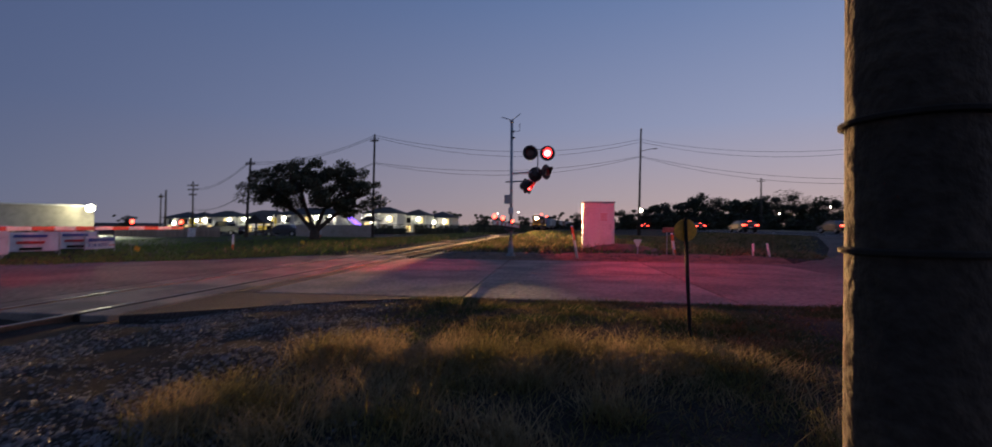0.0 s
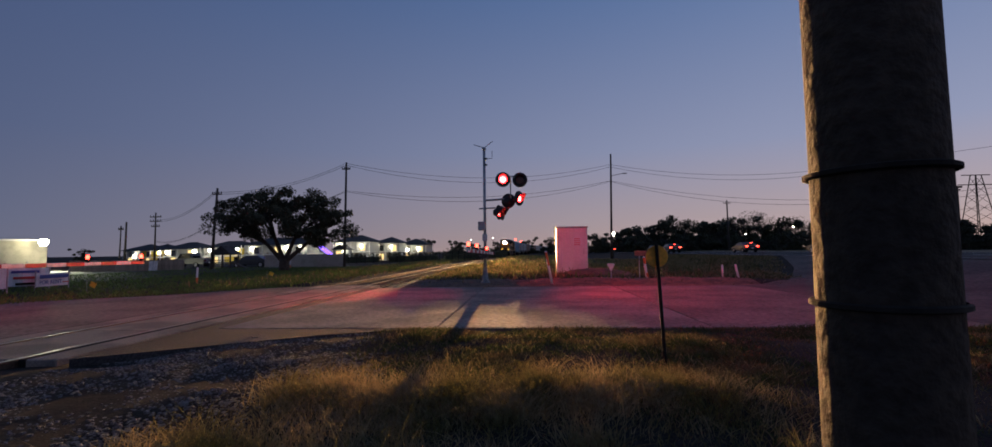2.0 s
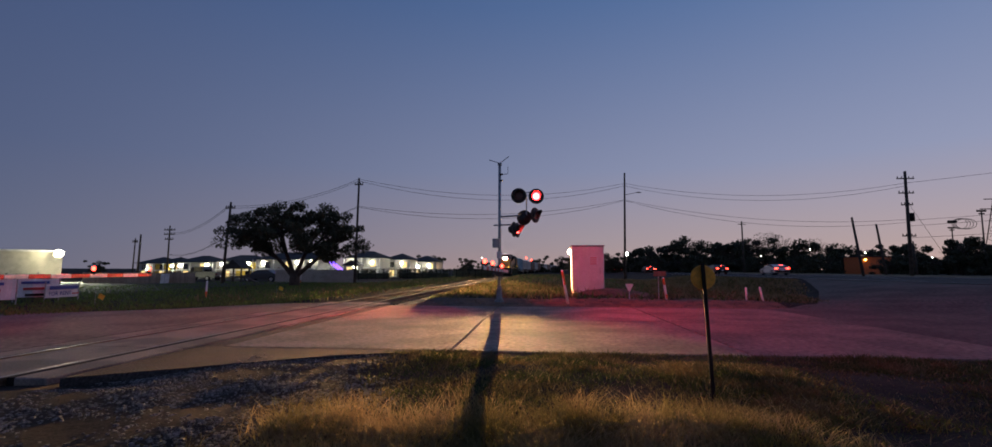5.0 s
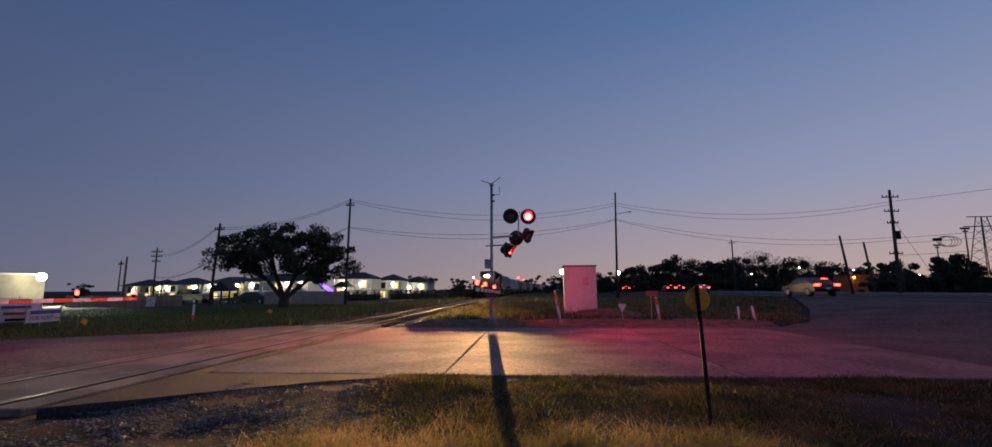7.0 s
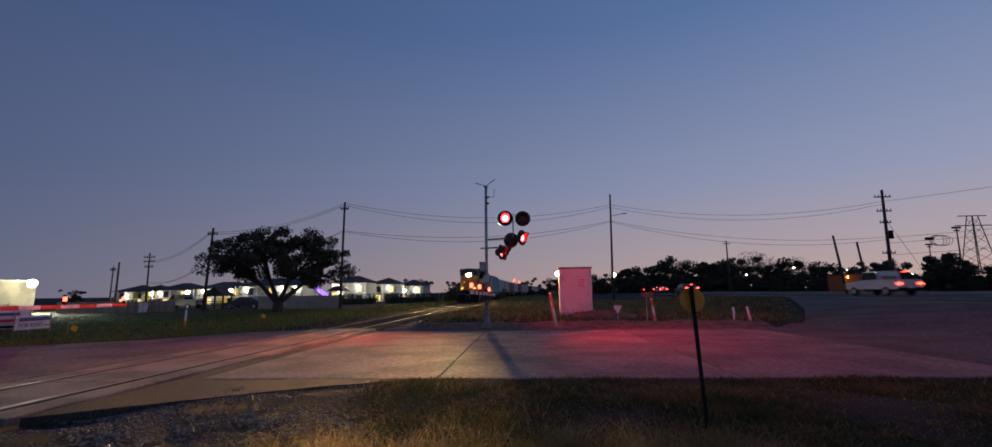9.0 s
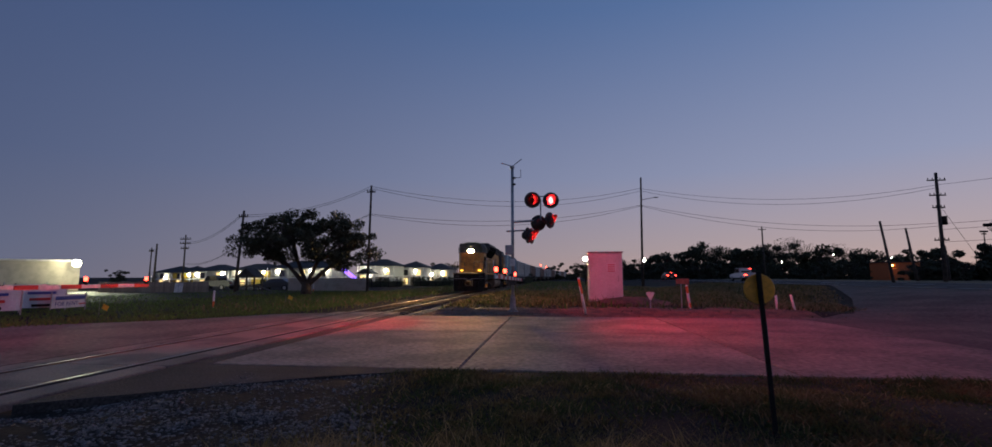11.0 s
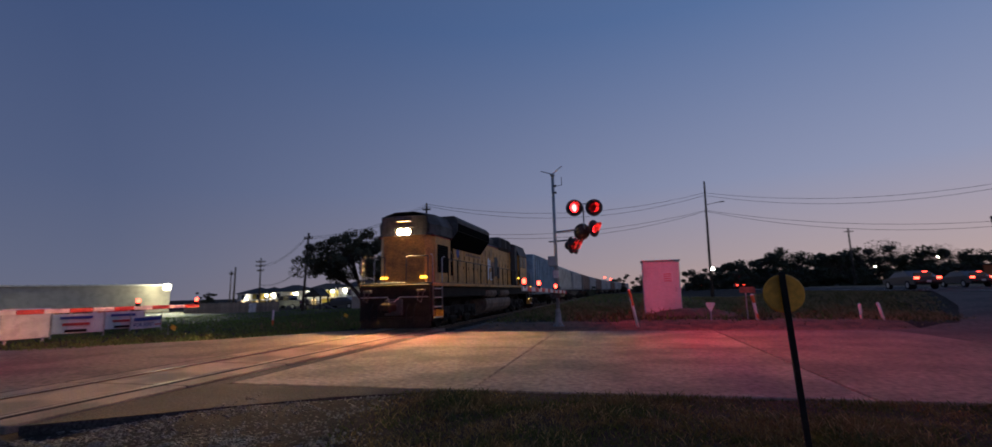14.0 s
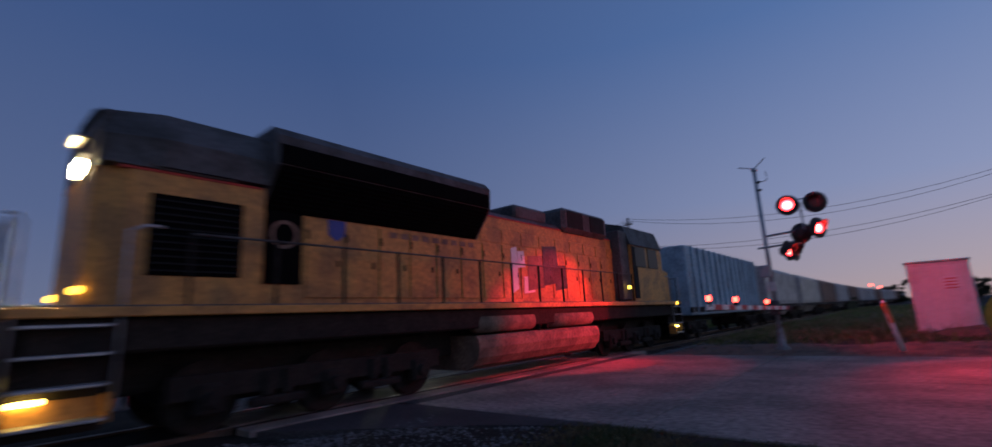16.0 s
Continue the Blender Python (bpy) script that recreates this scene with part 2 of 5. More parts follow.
M_RUST = material("rusty_plate", (.30, .15, .11), .75, 0, .3, 5, 30, .2, (.20, .10, .07), .5)
M_WHITE = material("white_paint", (.74, .73, .70), .6, 0, .12, 3, 30, .1, (.58, .57, .54), .45)
M_ORANGE = material("orange_marker_and_lit_wall", (.75, .18, .05), .6, 0, .15, 3, 30, .1)
M_YELLOW = material("yellow_sign", (.84, .36, .03), .5, 0, .15, 4, 30, .1, (.58, .25, .02), .4)
M_UPY = material("loco_yellow", (.52, .245, .052), .55, 0, .30, 1.6, 13, .15, (.32, .155, .042), .46)
M_UPG = material("loco_grey", (.085, .085, .088), .7, 0, .3, 1.5, 14, .15, (.05, .048, .047), .5, spec=.3)
M_GRIME = material("running_gear", (.018, .015, .013), .9, 0, .4, 2.5, 18, .4, (.026, .021, .017), .5, spec=.25)
M_TANK = material("dusty_tank", (.21, .145, .105), .8, 0, .35, 2.0, 16, .2, (.13, .09, .068), .5, spec=.3)
# dark rough glass that mirrors little of the sky
M_CABGLASS = material("dull_cab_glass", (.014, .014, .016), .45, 0, .2, 2, 20, 0, spec=.25)
M_WINDOW = glass("dark_window", (.012, .013, .016))
M_BRICK = material("beige_wall", (.50, .46, .38), .85, 0, .12, 1.5, 18, .3, (.42, .38, .31), .5)
M_SIDING = material("pale_siding", (.50, .49, .45), .75, 0, .12, 1, 12, .2, (.52, .50, .45), .4)
M_YSIDE = material("yellow_siding", (.70, .50, .07), .7, 0, .12, 1, 12, .2)
M_ROOF = material("dark_shingle", (.055, .052, .052), .9, 0, .3, 2, 16, .5)
M_FENCE = material("fence_board", (.34, .28, .21), .9, 0, .25, 2, 22, .4, rnd=.2)
M_LEAF = material("dark_leaf", (.058, .062, .030), .75, 0, .45, .9, 9, 0, (.03, .038, .016), .5)
M_LEAFR = material("bare_thicket", (.052, .047, .030), .85, 0, .45, .6, 7, 0, (.03, .034, .018), .5)
M_BARK = material("bark", (.075, .06, .048), .95, 0, .35, 4, 24, .8)
M_WIRE = material("cable_black", (.02, .02, .022), .7, 0, .1, 3, 20, 0)
M_HOPPER = material("hopper_grey", (.44, .43, .41), .7, 0, .2, .7, 9, .1, (.31, .29, .27), .5)
M_BLUECAR = material("pale_blue_car", (.30, .42, .50), .65, 0, .2, .8, 9, .1, (.22, .31, .38), .5)
M_BROWNCAR = material("brown_car", (.22, .13, .09), .75, 0, .25, .8, 9, .1, (.15, .09, .065), .5)
M_WCAR = material("white_car_paint", (.52, .52, .53), .3, 0, .05, 2, 12, 0)
M_DCAR = material("dark_car_paint", (.05, .052, .06), .3, 0, .1, 2, 12, 0)
M_RUBBER = material("tyre_rubber", (.02, .02, .02), .9, 0, .2, 5, 40, .2, spec=.15)
M_BLUE = material("blue_print", (.04, .07, .30), .6, 0, .15, 4, 30, 0)
M_CLOTH = material("banner_cloth", (.70, .71, .74), .7, 0, .1, 3, 20, .1)
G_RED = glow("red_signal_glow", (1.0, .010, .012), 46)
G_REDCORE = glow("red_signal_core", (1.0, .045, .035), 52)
M_BOARD = material("signal_backboard", (.050, .043, .043), .65, 0, .25, 5, 30, .1, (.034, .030, .030), .4, spec=.3)
G_TAIL = glow("tail_lamp_glow", (1.0, .045, .026), 14)
G_AMBER = glow("amber_glow", (1.0, .55, .05), 5)
G_STEP = glow("step_lamp_glow", (1.0, .62, .12), 22)
G_WHITE = glow("white_lamp_glow", (1.0, .95, .74), 62)
G_FLOOD = glow("flood_lamp_glow", (1.0, .97, .70), 12)
G_PURPLE = glow("purple_strip_glow", (.20, .08, 1.0), 5.0)
G_WINDOWLIT = glow("lit_window_glow", (1.0, .72, .30), 1.3)
# headlight emitters: rim for glare, cores for narrow beams, ring for spill
G_RIM = glow("headlight_glare_rim", (1.0, .72, .36), 130)
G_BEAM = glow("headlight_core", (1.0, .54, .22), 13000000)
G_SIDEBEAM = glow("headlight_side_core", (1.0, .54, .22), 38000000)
G_MIDBEAM = glow("headlight_spill", (1.0, .55, .22), 46000)
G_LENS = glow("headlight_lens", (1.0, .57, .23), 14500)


def thin(m, share=.45):
    """Lets light through a thin blade or leaf."""
    n, l = m.node_tree.nodes, m.node_tree.links
    tr, mix = n.new("ShaderNodeBsdfTranslucent"), n.new("ShaderNodeMixShader")
    b = n["Principled BSDF"]
    l.new(b.inputs["Base Color"].links[0].from_socket, tr.inputs["Color"])
    mix.inputs["Fac"].default_value = share
    l.new(b.outputs[0], mix.inputs[1])
    l.new(tr.outputs[0], mix.inputs[2])
    l.new(mix.outputs[0], n["Material Output"].inputs["Surface"])


for m_ in (M_GRASS, M_DRY, M_LAWN):
    thin(m_)

# ---- ground, road, track ----


def smooth(a, b, x):
    t = min(1, max(0, (x - a) / (b - a)))
    return t * t * (3 - 2 * t)


def track_x(y):
    """Centre line of the track: straight over the crossing, then a long bend."""
    return TRACK_X + (2.8e-4 * (y - 60) ** 2 if y > 60 else 0)


def ground_z(x, y):
    z = 0.80 * smooth(13, 23, x)
    z += 0.22 * smooth(20.2, 22.0, y) * smooth(-3.2, -1.5, x) * (1 - smooth(12, 16, x))
    z += 0.30 * math.exp(-((x - 5.3) ** 2 / 7 + (y - 25.3) ** 2 / 5)) * .5
    z += 0.13 * smooth(0.5, 3.0, x) * (1 - smooth(8.6, 9.9, y)) * smooth(2.2, 5.5, y) * (1 - smooth(12, 20, x))
    z -= 0.06 - .035 * (1 - smooth(1, 3, x)) * (1 - smooth(9, 10, y)) * smooth(-14, -10, x)
    on_road = smooth(10.0, 10.4, y) * (1 - smooth(20.0, 20.5, y)) * (1 - smooth(22, 24, x)) if x > -7 else 0
    near = 1 - smooth(40, 90, abs(x) + abs(y))
    z += near * (1 - on_road) * 0.05 * (noise.noise((x * .7, y * .7, 3)) + .5 * noise.noise((x * 2.1, y * 2.1, 9)))
    z -= 0.10 * on_road
    if -3.6 < x < 13:
        near_edge = 10.1 - max(0, .9 - x) * .584
        k = smooth(near_edge - 2.2, near_edge - .1, y) * (1 - smooth(near_edge, near_edge + .4, y)) * (1 - smooth(11, 13, x))
        z += k * (-.018 + .018 * noise.noise((x * 1.7, y * 1.7, 6)) - z)
    d = abs(x - track_x(y))
    z -= (1 - smooth(2.0, 3.2, d)) * (0.10 + 0.14 * smooth(20.5, 22.5, y) - .08 * (1 - smooth(6.9, 7.5, y)))
    return z


def axis(lo, hi, mid0, mid1, step, grow=1.25):
    a = list(np.arange(mid0, mid1 + 1e-6, step))
    s, v = step, mid1
    while v < hi:
        s *= grow
        v += s
        a.append(v)
    s, v = step, mid0
    while v > lo:
        s *= grow
        v -= s
        a.insert(0, v)
    return a


def sheet(xs, ys, zf):
    g = Geo()
    n = len(ys)
    g.v = [(x, y, zf(x, y)) for x in xs for y in ys]
    g.f = [(i * n + j, (i + 1) * n + j, (i + 1) * n + j + 1, i * n + j + 1) for i in range(len(xs) - 1) for j in range(n - 1)]
    g.mi = [0] * len(g.f)
    return g


ground = part("ground", sheet(axis(-2600, 2600, -26, 26, .45), axis(-1500, 3200, -3, 34, .45), ground_z), M_SOIL, smooth=True)
tagged(ground, "dark rough ground with worn dry grass and soil", "ground", kind="structure")


def drape(edge_a, edge_b, n, m, lift):
    """A strip between two polylines, draped over the ground."""
    def along(e, t):
        k = min(int(t * (len(e) - 1)), len(e) - 2)
        u = t * (len(e) - 1) - k
        return [e[k][i] * (1 - u) + e[k + 1][i] * u for i in (0, 1)]
    g = Geo()
    for i in range(n + 1):
        a, b = along(edge_a, i / n), along(edge_b, i / n)
        for j in range(m + 1):
            x, y = (a[c] * (1 - j / m) + b[c] * j / m for c in (0, 1))
            g.v.append((x, y, max(ground_z(x, y), -.03) + lift + .035 * smooth(12, 15, x)))
    g.f = [(i * (m + 1) + j, (i + 1) * (m + 1) + j, (i + 1) * (m + 1) + j + 1, i * (m + 1) + j + 1) for i in range(n) for j in range(m)]
    g.mi = [0] * len(g.f)
    return g


apron = part("road", drape([(11.0, 10.1), (14, 9.6), (18, 6), (23.5, -10)], [(11.0, 20.2), (13.5, 21.6), (17.4, 28.5), (23.5, 42)], 40, 32, .034), M_APRON, smooth=True)
tagged(apron, "dark asphalt mouth of the side road at the highway", "road", kind="structure")
west = part("road", drape([(-6.53, 7.5), (-9.5, 8.6), (-13, 6.6), (-22, 1), (-46, -13)], [(-6.53, 21.4), (-8.3, 20.6), (-10.3, 17.6), (-20, 10.8), (-46, -3)], 40, 14, .022), M_WESTROAD, smooth=True)
tagged(west, "worn asphalt road beyond the railway crossing", "road", kind="structure")
highway = part("road", sheet([22.8, 26, 30, 34, 40], axis(-400, 1500, -20, 120, 4), lambda x, y: .835), M_ASPHALT)
tagged(highway, "wide dark asphalt highway beside the railway", "road", kind="structure")
g = Geo()
for x in (23.6, 39.2):
    g.box((x, 200, .840), (.12, 900, .006))
tagged(part("road_marking", g, M_WHITE), "worn white edge lines of the highway", "road marking", kind="structure")
g = Geo()
for i in range(60):
    g.box((31.2, -40 + i * 12, .840), (.12, 3.2, .006))
tagged(part("road_marking", g, M_WHITE), "broken white lane line of the highway", "road marking", kind="structure")

verge = part("verge", sheet([40.0, 41.5, 44, 47], axis(-60, 300, -20, 120, 4), lambda x, y: .86 + .12 * smooth(40, 44, x) + .06 * noise.noise((x * .5, y * .5, 8))), M_VERGE, smooth=True)
tagged(verge, "pale strip of dry grass beyond the highway", "verge", kind="structure")
wedge = Geo().extrude_z([(.9, 10.09), (-.85, 9.35), (-3.62, 7.45), (-3.62, 10.09)], -.2, -.004)
concrete = thing("road", "pale worn concrete slab road over the crossing", "road", kind="structure")
joints_x = [-3.22, 1.0, 6.1, 11.1]
for y0, y1 in ((10.1, 15.3), (15.3, 20.25)):
    for x0, x1 in zip(joints_x, joints_x[1:]):
        gg = Geo().box(((x0 + x1) / 2, (y0 + y1) / 2, -.1), (x1 - x0 - .025, y1 - y0 - .025, .2), .012)
        # slabs from x = 6.1 on take the darker concrete
        part("slab", gg, M_CONCRETE if x0 < 6 else M_DARKSLAB, concrete)
part("slab", wedge, M_ASPHALT, concrete)
# patched strip where the slabs meet the crossing panels
part("slab", Geo().box((-3.43, 15.2, -.104), (.38, 10.4, .2), .01), M_ASPHALT, concrete)

track = thing("railway_track", "single railway track on grey ballast with shiny rail heads", "railway track", kind="structure")


def rail_mesh(side):
    prof = [(-.07, -.17), (.07, -.17), (.07, -.155), (.012, -.135), (.012, -.045), (.036, -.035), (.036, -.003), (-.036, -.003), (-.036, -.035), (-.012, -.045), (-.012, -.135), (-.07, -.155)]
    ys = [-80, -20, 5, 7.4, 10, 20, 22, 40, 60] + list(range(70, 330, 10))
    g, h = Geo(), Geo()
    n = len(prof)
    for y in ys:
        g.v += [(track_x(y) + side * .752 + a, y, b) for a, b in prof]
        h.v += [(track_x(y) + side * .752 + a, y, b) for a, b in ((-.034, -.004), (-.028, .003), (.028, .003), (.034, -.004))]
    for k in range(len(ys) - 1):
        g.f += [(k * n + i, k * n + (i + 1) % n, (k + 1) * n + (i + 1) % n, (k + 1) * n + i) for i in range(n)]
        h.f += [(k * 4 + i, k * 4 + i + 1, (k + 1) * 4 + i + 1, (k + 1) * 4 + i) for i in range(3)]
    g.mi, h.mi = [0] * len(g.f), [0] * len(h.f)
    r = part("rail", g, M_RAIL, track)
    part("rail_head", h, M_RAILTOP, r, "bright polished running surface")


rail_mesh(1)
rail_mesh(-1)
tie_me = Geo().box((0, 0, -.215), (2.6, .23, .16), .015).mesh("tie", M_TIE)
for i in range(96):
    y = (7.2 - i * .52) if i < 18 else 21.9 + (i - 18) * .52
    part("tie", tie_me, None, track, at=pose(track_x(y) + random.uniform(-.03, .03), y, random.uniform(-.012, .004), 0, 0, random.uniform(-1, 1)))


def ballast():
    g = Geo()
    ys = list(np.arange(-70, 7.3, 1.5)) + [7.3]
    for ys in (ys, list(np.arange(21.6, 60, .6)) + list(np.arange(60, 330, 8))):
        o = len(g.v)
        cr = [(-3.4, -.42), (-2.7, -.34), (-1.6, -.19), (-.6, -.2), (.6, -.2), (1.6, -.19), (2.7, -.34), (3.4, -.42)]
        for y in ys:
            g.v += [(track_x(y) + a, y, b + .03 * noise.noise((a * 3, y * 3, 1))) for a, b in cr]
        n = len(cr)
        f = [(o + k * n + i, o + (k + 1) * n + i, o + (k + 1) * n + i + 1, o + k * n + i + 1) for k in range(len(ys) - 1) for i in range(n - 1)]
        g.f += f
        g.mi += [0] * len(f)
    part("ballast", g, M_BALLAST, track, smooth=True)


ballast()
# precast panels: between the rails and outside each rail
panel_in = Geo().box((0, 0, -.1), (1.25, 2.42, .2), .015).mesh("panel", M_PANEL)
seal = Geo().box((0, 0, -.085), (.088, 2.43, .16), .006).mesh("rubber_seal", M_RUBBER)
panel_out = Geo().box((0, 0, -.1), (.46, 2.42, .2), .015).mesh("panel", M_PANEL)
for i in range(6):
    y = 8.65 + i * 2.44
    part("panel", panel_in, None, track, at=pose(TRACK_X, y, -.006, 0, 0, 0))
    for s in (-1, 1):
        part("panel", panel_out, None, track, at=pose(TRACK_X + s * 1.115, y, -.008, 0, 0, 0))
        part("rubber_seal", seal, None, track, at=pose(TRACK_X + s * .671, y, -.028, 0, 0, 0))
        part("rubber_seal", seal, None, track, at=pose(TRACK_X + s * .834, y, -.001, 0, 0, 0))


def stones(name, label, spots, mat, lo=.02, hi=.06):
    g = Geo()
    for x, y, z in spots:
        r = lo + (hi - lo) * random.random() ** 2.2
        a, b = random.uniform(0, 6.3), random.uniform(.45, .8)
        vs = []
        for k, zz in ((4, 0.0), (4, b)):
            for i in range(4):
                q = a + i * 1.57 + random.uniform(-.4, .4)
                rr = r * random.uniform(.6, 1.1) * (1 if zz == 0 else .65)
                vs.append((x + rr * math.cos(q), y + rr * math.sin(q), z + zz * r))
        g.add(vs, [(0, 1, 5, 4), (1, 2, 6, 5), (2, 3, 7, 6), (3, 0, 4, 7), (4, 5, 6, 7)])
    me = bpy.data.meshes.new(name)
    me.from_pydata(g.v, [], g.f)
    me.materials.append(mat)
    ob = new(name, me)
    return tagged(ob, label, "gravel", kind="stuff")


sp = []
while len(sp) < 24000:
    x, y = random.uniform(-3.4, 2.2), random.uniform(2.6, 10.3)
    edge = .3 + .9 * noise.noise((x * .8, y * .8, 5)) + .32 * (9.6 - y) - 0.5
    if x < edge + random.uniform(-.5, .5) and noise.noise((x * .9, y * .9, 2)) > random.uniform(-.55, .40):
        sp.append((x, y, ground_z(x, y) - .008))
stones("gravel", "loose pale grey gravel beside the track", sp, M_GRAVEL, .008, .036)
sp = []
for _ in range(4200):
    y = random.uniform(21.7, 46)
    x = track_x(y) + random.choice((-1, 1)) * random.uniform(.0, 3.3)
    d = abs(x - track_x(y))
    sp.append((x, y, -.2 if d < 1.6 else -.19 - (d - 1.6) * .13))
for _ in range(1300):
    x, y = random.uniform(-3.0, -.6), random.uniform(20.4, 27)
    sp.append((x, y, ground_z(x, y)))
stones("ballast_stones", "grey ballast stones round the track", sp, M_GRAVEL, .025, .06)


def blades(name, label, count, place, h0, h1, mat, width=.012, lean=.5):
    vs, fs = [], []
    for _ in range(count):
        x, y, hh = place()
        z = ground_z(x, y) - .02
        a, h, w = random.uniform(0, 6.283), random.uniform(h0, h1) * hh, width * random.uniform(.6, 1.4)
        dx, dy = random.gauss(0, lean) * h, random.gauss(0, lean) * h
        cx, cy = w * math.cos(a), w * math.sin(a)
        o = len(vs)
        vs += [(x - cx, y - cy, z), (x + cx, y + cy, z), (x + dx * .4 + cx * .7, y + dy * .4 + cy * .7, z + h * .6), (x + dx * .4 - cx * .7, y + dy * .4 - cy * .7, z + h * .6), (x + dx, y + dy, z + h)]
        fs += [(o, o + 1, o + 2, o + 3), (o + 3, o + 2, o + 4)]
    me = bpy.data.meshes.new(name)
    me.from_pydata(vs, [], fs)
    me.materials.append(mat)
    return tagged(new(name, me), label, "grass", kind="stuff")


def fore():
    while True:
        x, y = random.uniform(-1.5, 11.5), 2.4 + 7.7 * random.random() ** .9
        if x > -.3 + .35 * (9.8 - y) * .55 + .6 * noise.noise((x * .9, y * .9, 4)) - 1.0 * (y < 5) and abs(x - 2.8) + abs(y - 2) > 1.2:
            n = noise.noise((x * .8, y * .8, 7))
            if random.random() < .7 + .7 * n:
                return x, y, (.42 + .85 * max(0, n)) * (1 - .78 * smooth(5.0, 7.4, y))


tufts = [(random.uniform(.2, 4.6), random.uniform(3.7, 6.0), random.uniform(.10, .30), random.uniform(.4, .95)) for _ in range(40)]


def tuft():
    x, y, r, h = random.choice(tufts)
    return x + random.gauss(0, r), y + random.gauss(0, r), h


blades("grass", "tall golden seed grass in loose clumps on the verge", 13000, tuft, .14, .42, M_DRY, .0042, .75)


def fore_dry():
    while True:
        p = fore()
        if random.random() < 1.1 - .8 * smooth(2.5, 6.5, p[0]):
            return p


blades("grass", "knee-high dry and green grass on the verge", 42000, fore_dry, .06, .27, M_DRY, .0042, .85)
def turf():
    while True:
        x, y = random.uniform(-.6, 13.5), 6.0 + 4.06 * random.random()
        n = noise.noise((x * .7, y * .7, 11))
        if x > .1 + .5 * (9.9 - y) * .5 + .8 * n + random.gauss(0, .25) and random.random() < .75 + .9 * n:
            return x, y, 1 + .8 * n


blades("grass", "short dull turf between the tall grass and the road", 46000, turf, .03, .10, M_GRASS, .009, .8)
blades("grass", "short straw-coloured turf beside the road", 9000, turf, .03, .11, M_DRY, .006, .8)
blades("grass", "knee-high dry and green grass on the verge", 44000, fore, .04, .20, M_GRASS, .005, .85)


def north():
    while True:
        x, y = random.uniform(-2.4, 15), 20.5 + 24 * random.random() ** 1.7
        k = smooth(21.6, 25.2, y + .8 * noise.noise((x * .6, y * .6, 13)))
        if random.random() < .03 + .97 * k and not (3.9 < x < 6.4 and 24.9 < y < 27) and (x - 6.2) ** 2 / 4 + (y - 24.9) ** 2 / 2 > 1:
            return x, y, .28 + .30 * k


blades("grass", "rough dry weeds behind the crossing signal", 20000, north, .12, .55, M_DRY, .016)
blades("grass", "rough dry weeds behind the crossing signal", 14000, north, .10, .50, M_GRASS, .018)


def corner():
    while True:
        x, y = random.uniform(11, 23), random.uniform(21.8, 62)
        edge = 13.2 + (y - 21.6) * .55 if y < 28.5 else min(22.6, 17.2 + (y - 28.5) * .45)
        if x < edge - abs(random.gauss(0, .3)):
            return x, y, .4 + .5 * smooth(.3, 3.5, edge - x)


blades("grass", "low dry weeds inside the bend of the side road", 15000, corner, .10, .42, M_DRY, .022)
blades("grass", "low green weeds inside the bend of the side road", 9000, corner, .08, .36, M_GRASS, .024)

M_DIRT = material("bare_red_soil", (.17, .098, .066), .95, 0, .4, 2.5, 26, .8, (.10, .062, .045), .5)
g = Geo()
nr, na = 7, 22
g.v = [(6.2 + 2.0 * r / nr * math.cos(a * 6.2832 / na) * (1 + .15 * noise.noise((math.cos(a * .2856), math.sin(a * .2856), 2))), 24.9 + 1.35 * r / nr * math.sin(a * 6.2832 / na),
        ground_z(6.2 + 2.0 * r / nr * math.cos(a * 6.2832 / na), 24.9 + 1.35 * r / nr * math.sin(a * 6.2832 / na)) - .05 + .30 * (1 - (r / nr) ** 2) + .05 * noise.noise((r * 1.3, a * .8, 4))) for r in range(nr + 1) for a in range(na)]
g.f = [(r * na + a, (r + 1) * na + a, (r + 1) * na + (a + 1) % na, r * na + (a + 1) % na) for r in range(nr) for a in range(na)]
g.mi = [0] * len(g.f)
shoulder = drape([(-2.5 + .5 * i, 20.28 + .05 * noise.noise((i * .9, 0, 1))) for i in range(30)], [(-2.5 + .5 * i, 22.3 + .7 * noise.noise((i * .45, 3, 1)) + .5 * smooth(2, 6, -2.5 + .5 * i)) for i in range(30)], 58, 12, .02)
tagged(part("soil_shoulder", shoulder, M_DIRT, smooth=True), "strip of bare reddish soil beside the road", "ground", kind="structure")
tagged(part("soil_mound", g, M_DIRT, smooth=True), "low mound of bare reddish soil beside the signal case", "soil mound")


def left():
    y = random.uniform(14, 52)
    e = -8.4 - max(0, 21.0 - y) * .78
    return e - (random.random() ** 1.5) * 24, y, 1


blades("grass", "short mown green grass beside the road", 32000, left, .06, .20, M_LAWN, .025)


def bank():
    y = random.uniform(22, 130)
    return track_x(y) - random.uniform(2.6, 9) if random.random() < .5 else track_x(y) + random.uniform(2.8, 16), y, 1


blades("grass", "tall dry weeds along the railway bank", 8000, bank, .12, .36, M_DRY, .03)
blades("grass", "tall green weeds along the railway bank", 9000, bank, .12, .38, M_LAWN, .03)

# ---- things at the crossing ----


def facing(at, to):
    """Axes at a place whose -y axis looks towards a point, upright."""
    d = Vector((to[0] - at[0], to[1] - at[1], 0)).normalized()
    return Matrix.Translation(at) @ Matrix.Rotation(math.atan2(d.x, -d.y), 4, "Z")


TURN = Matrix.Rotation(radians(90), 4, "X")
flashers = []


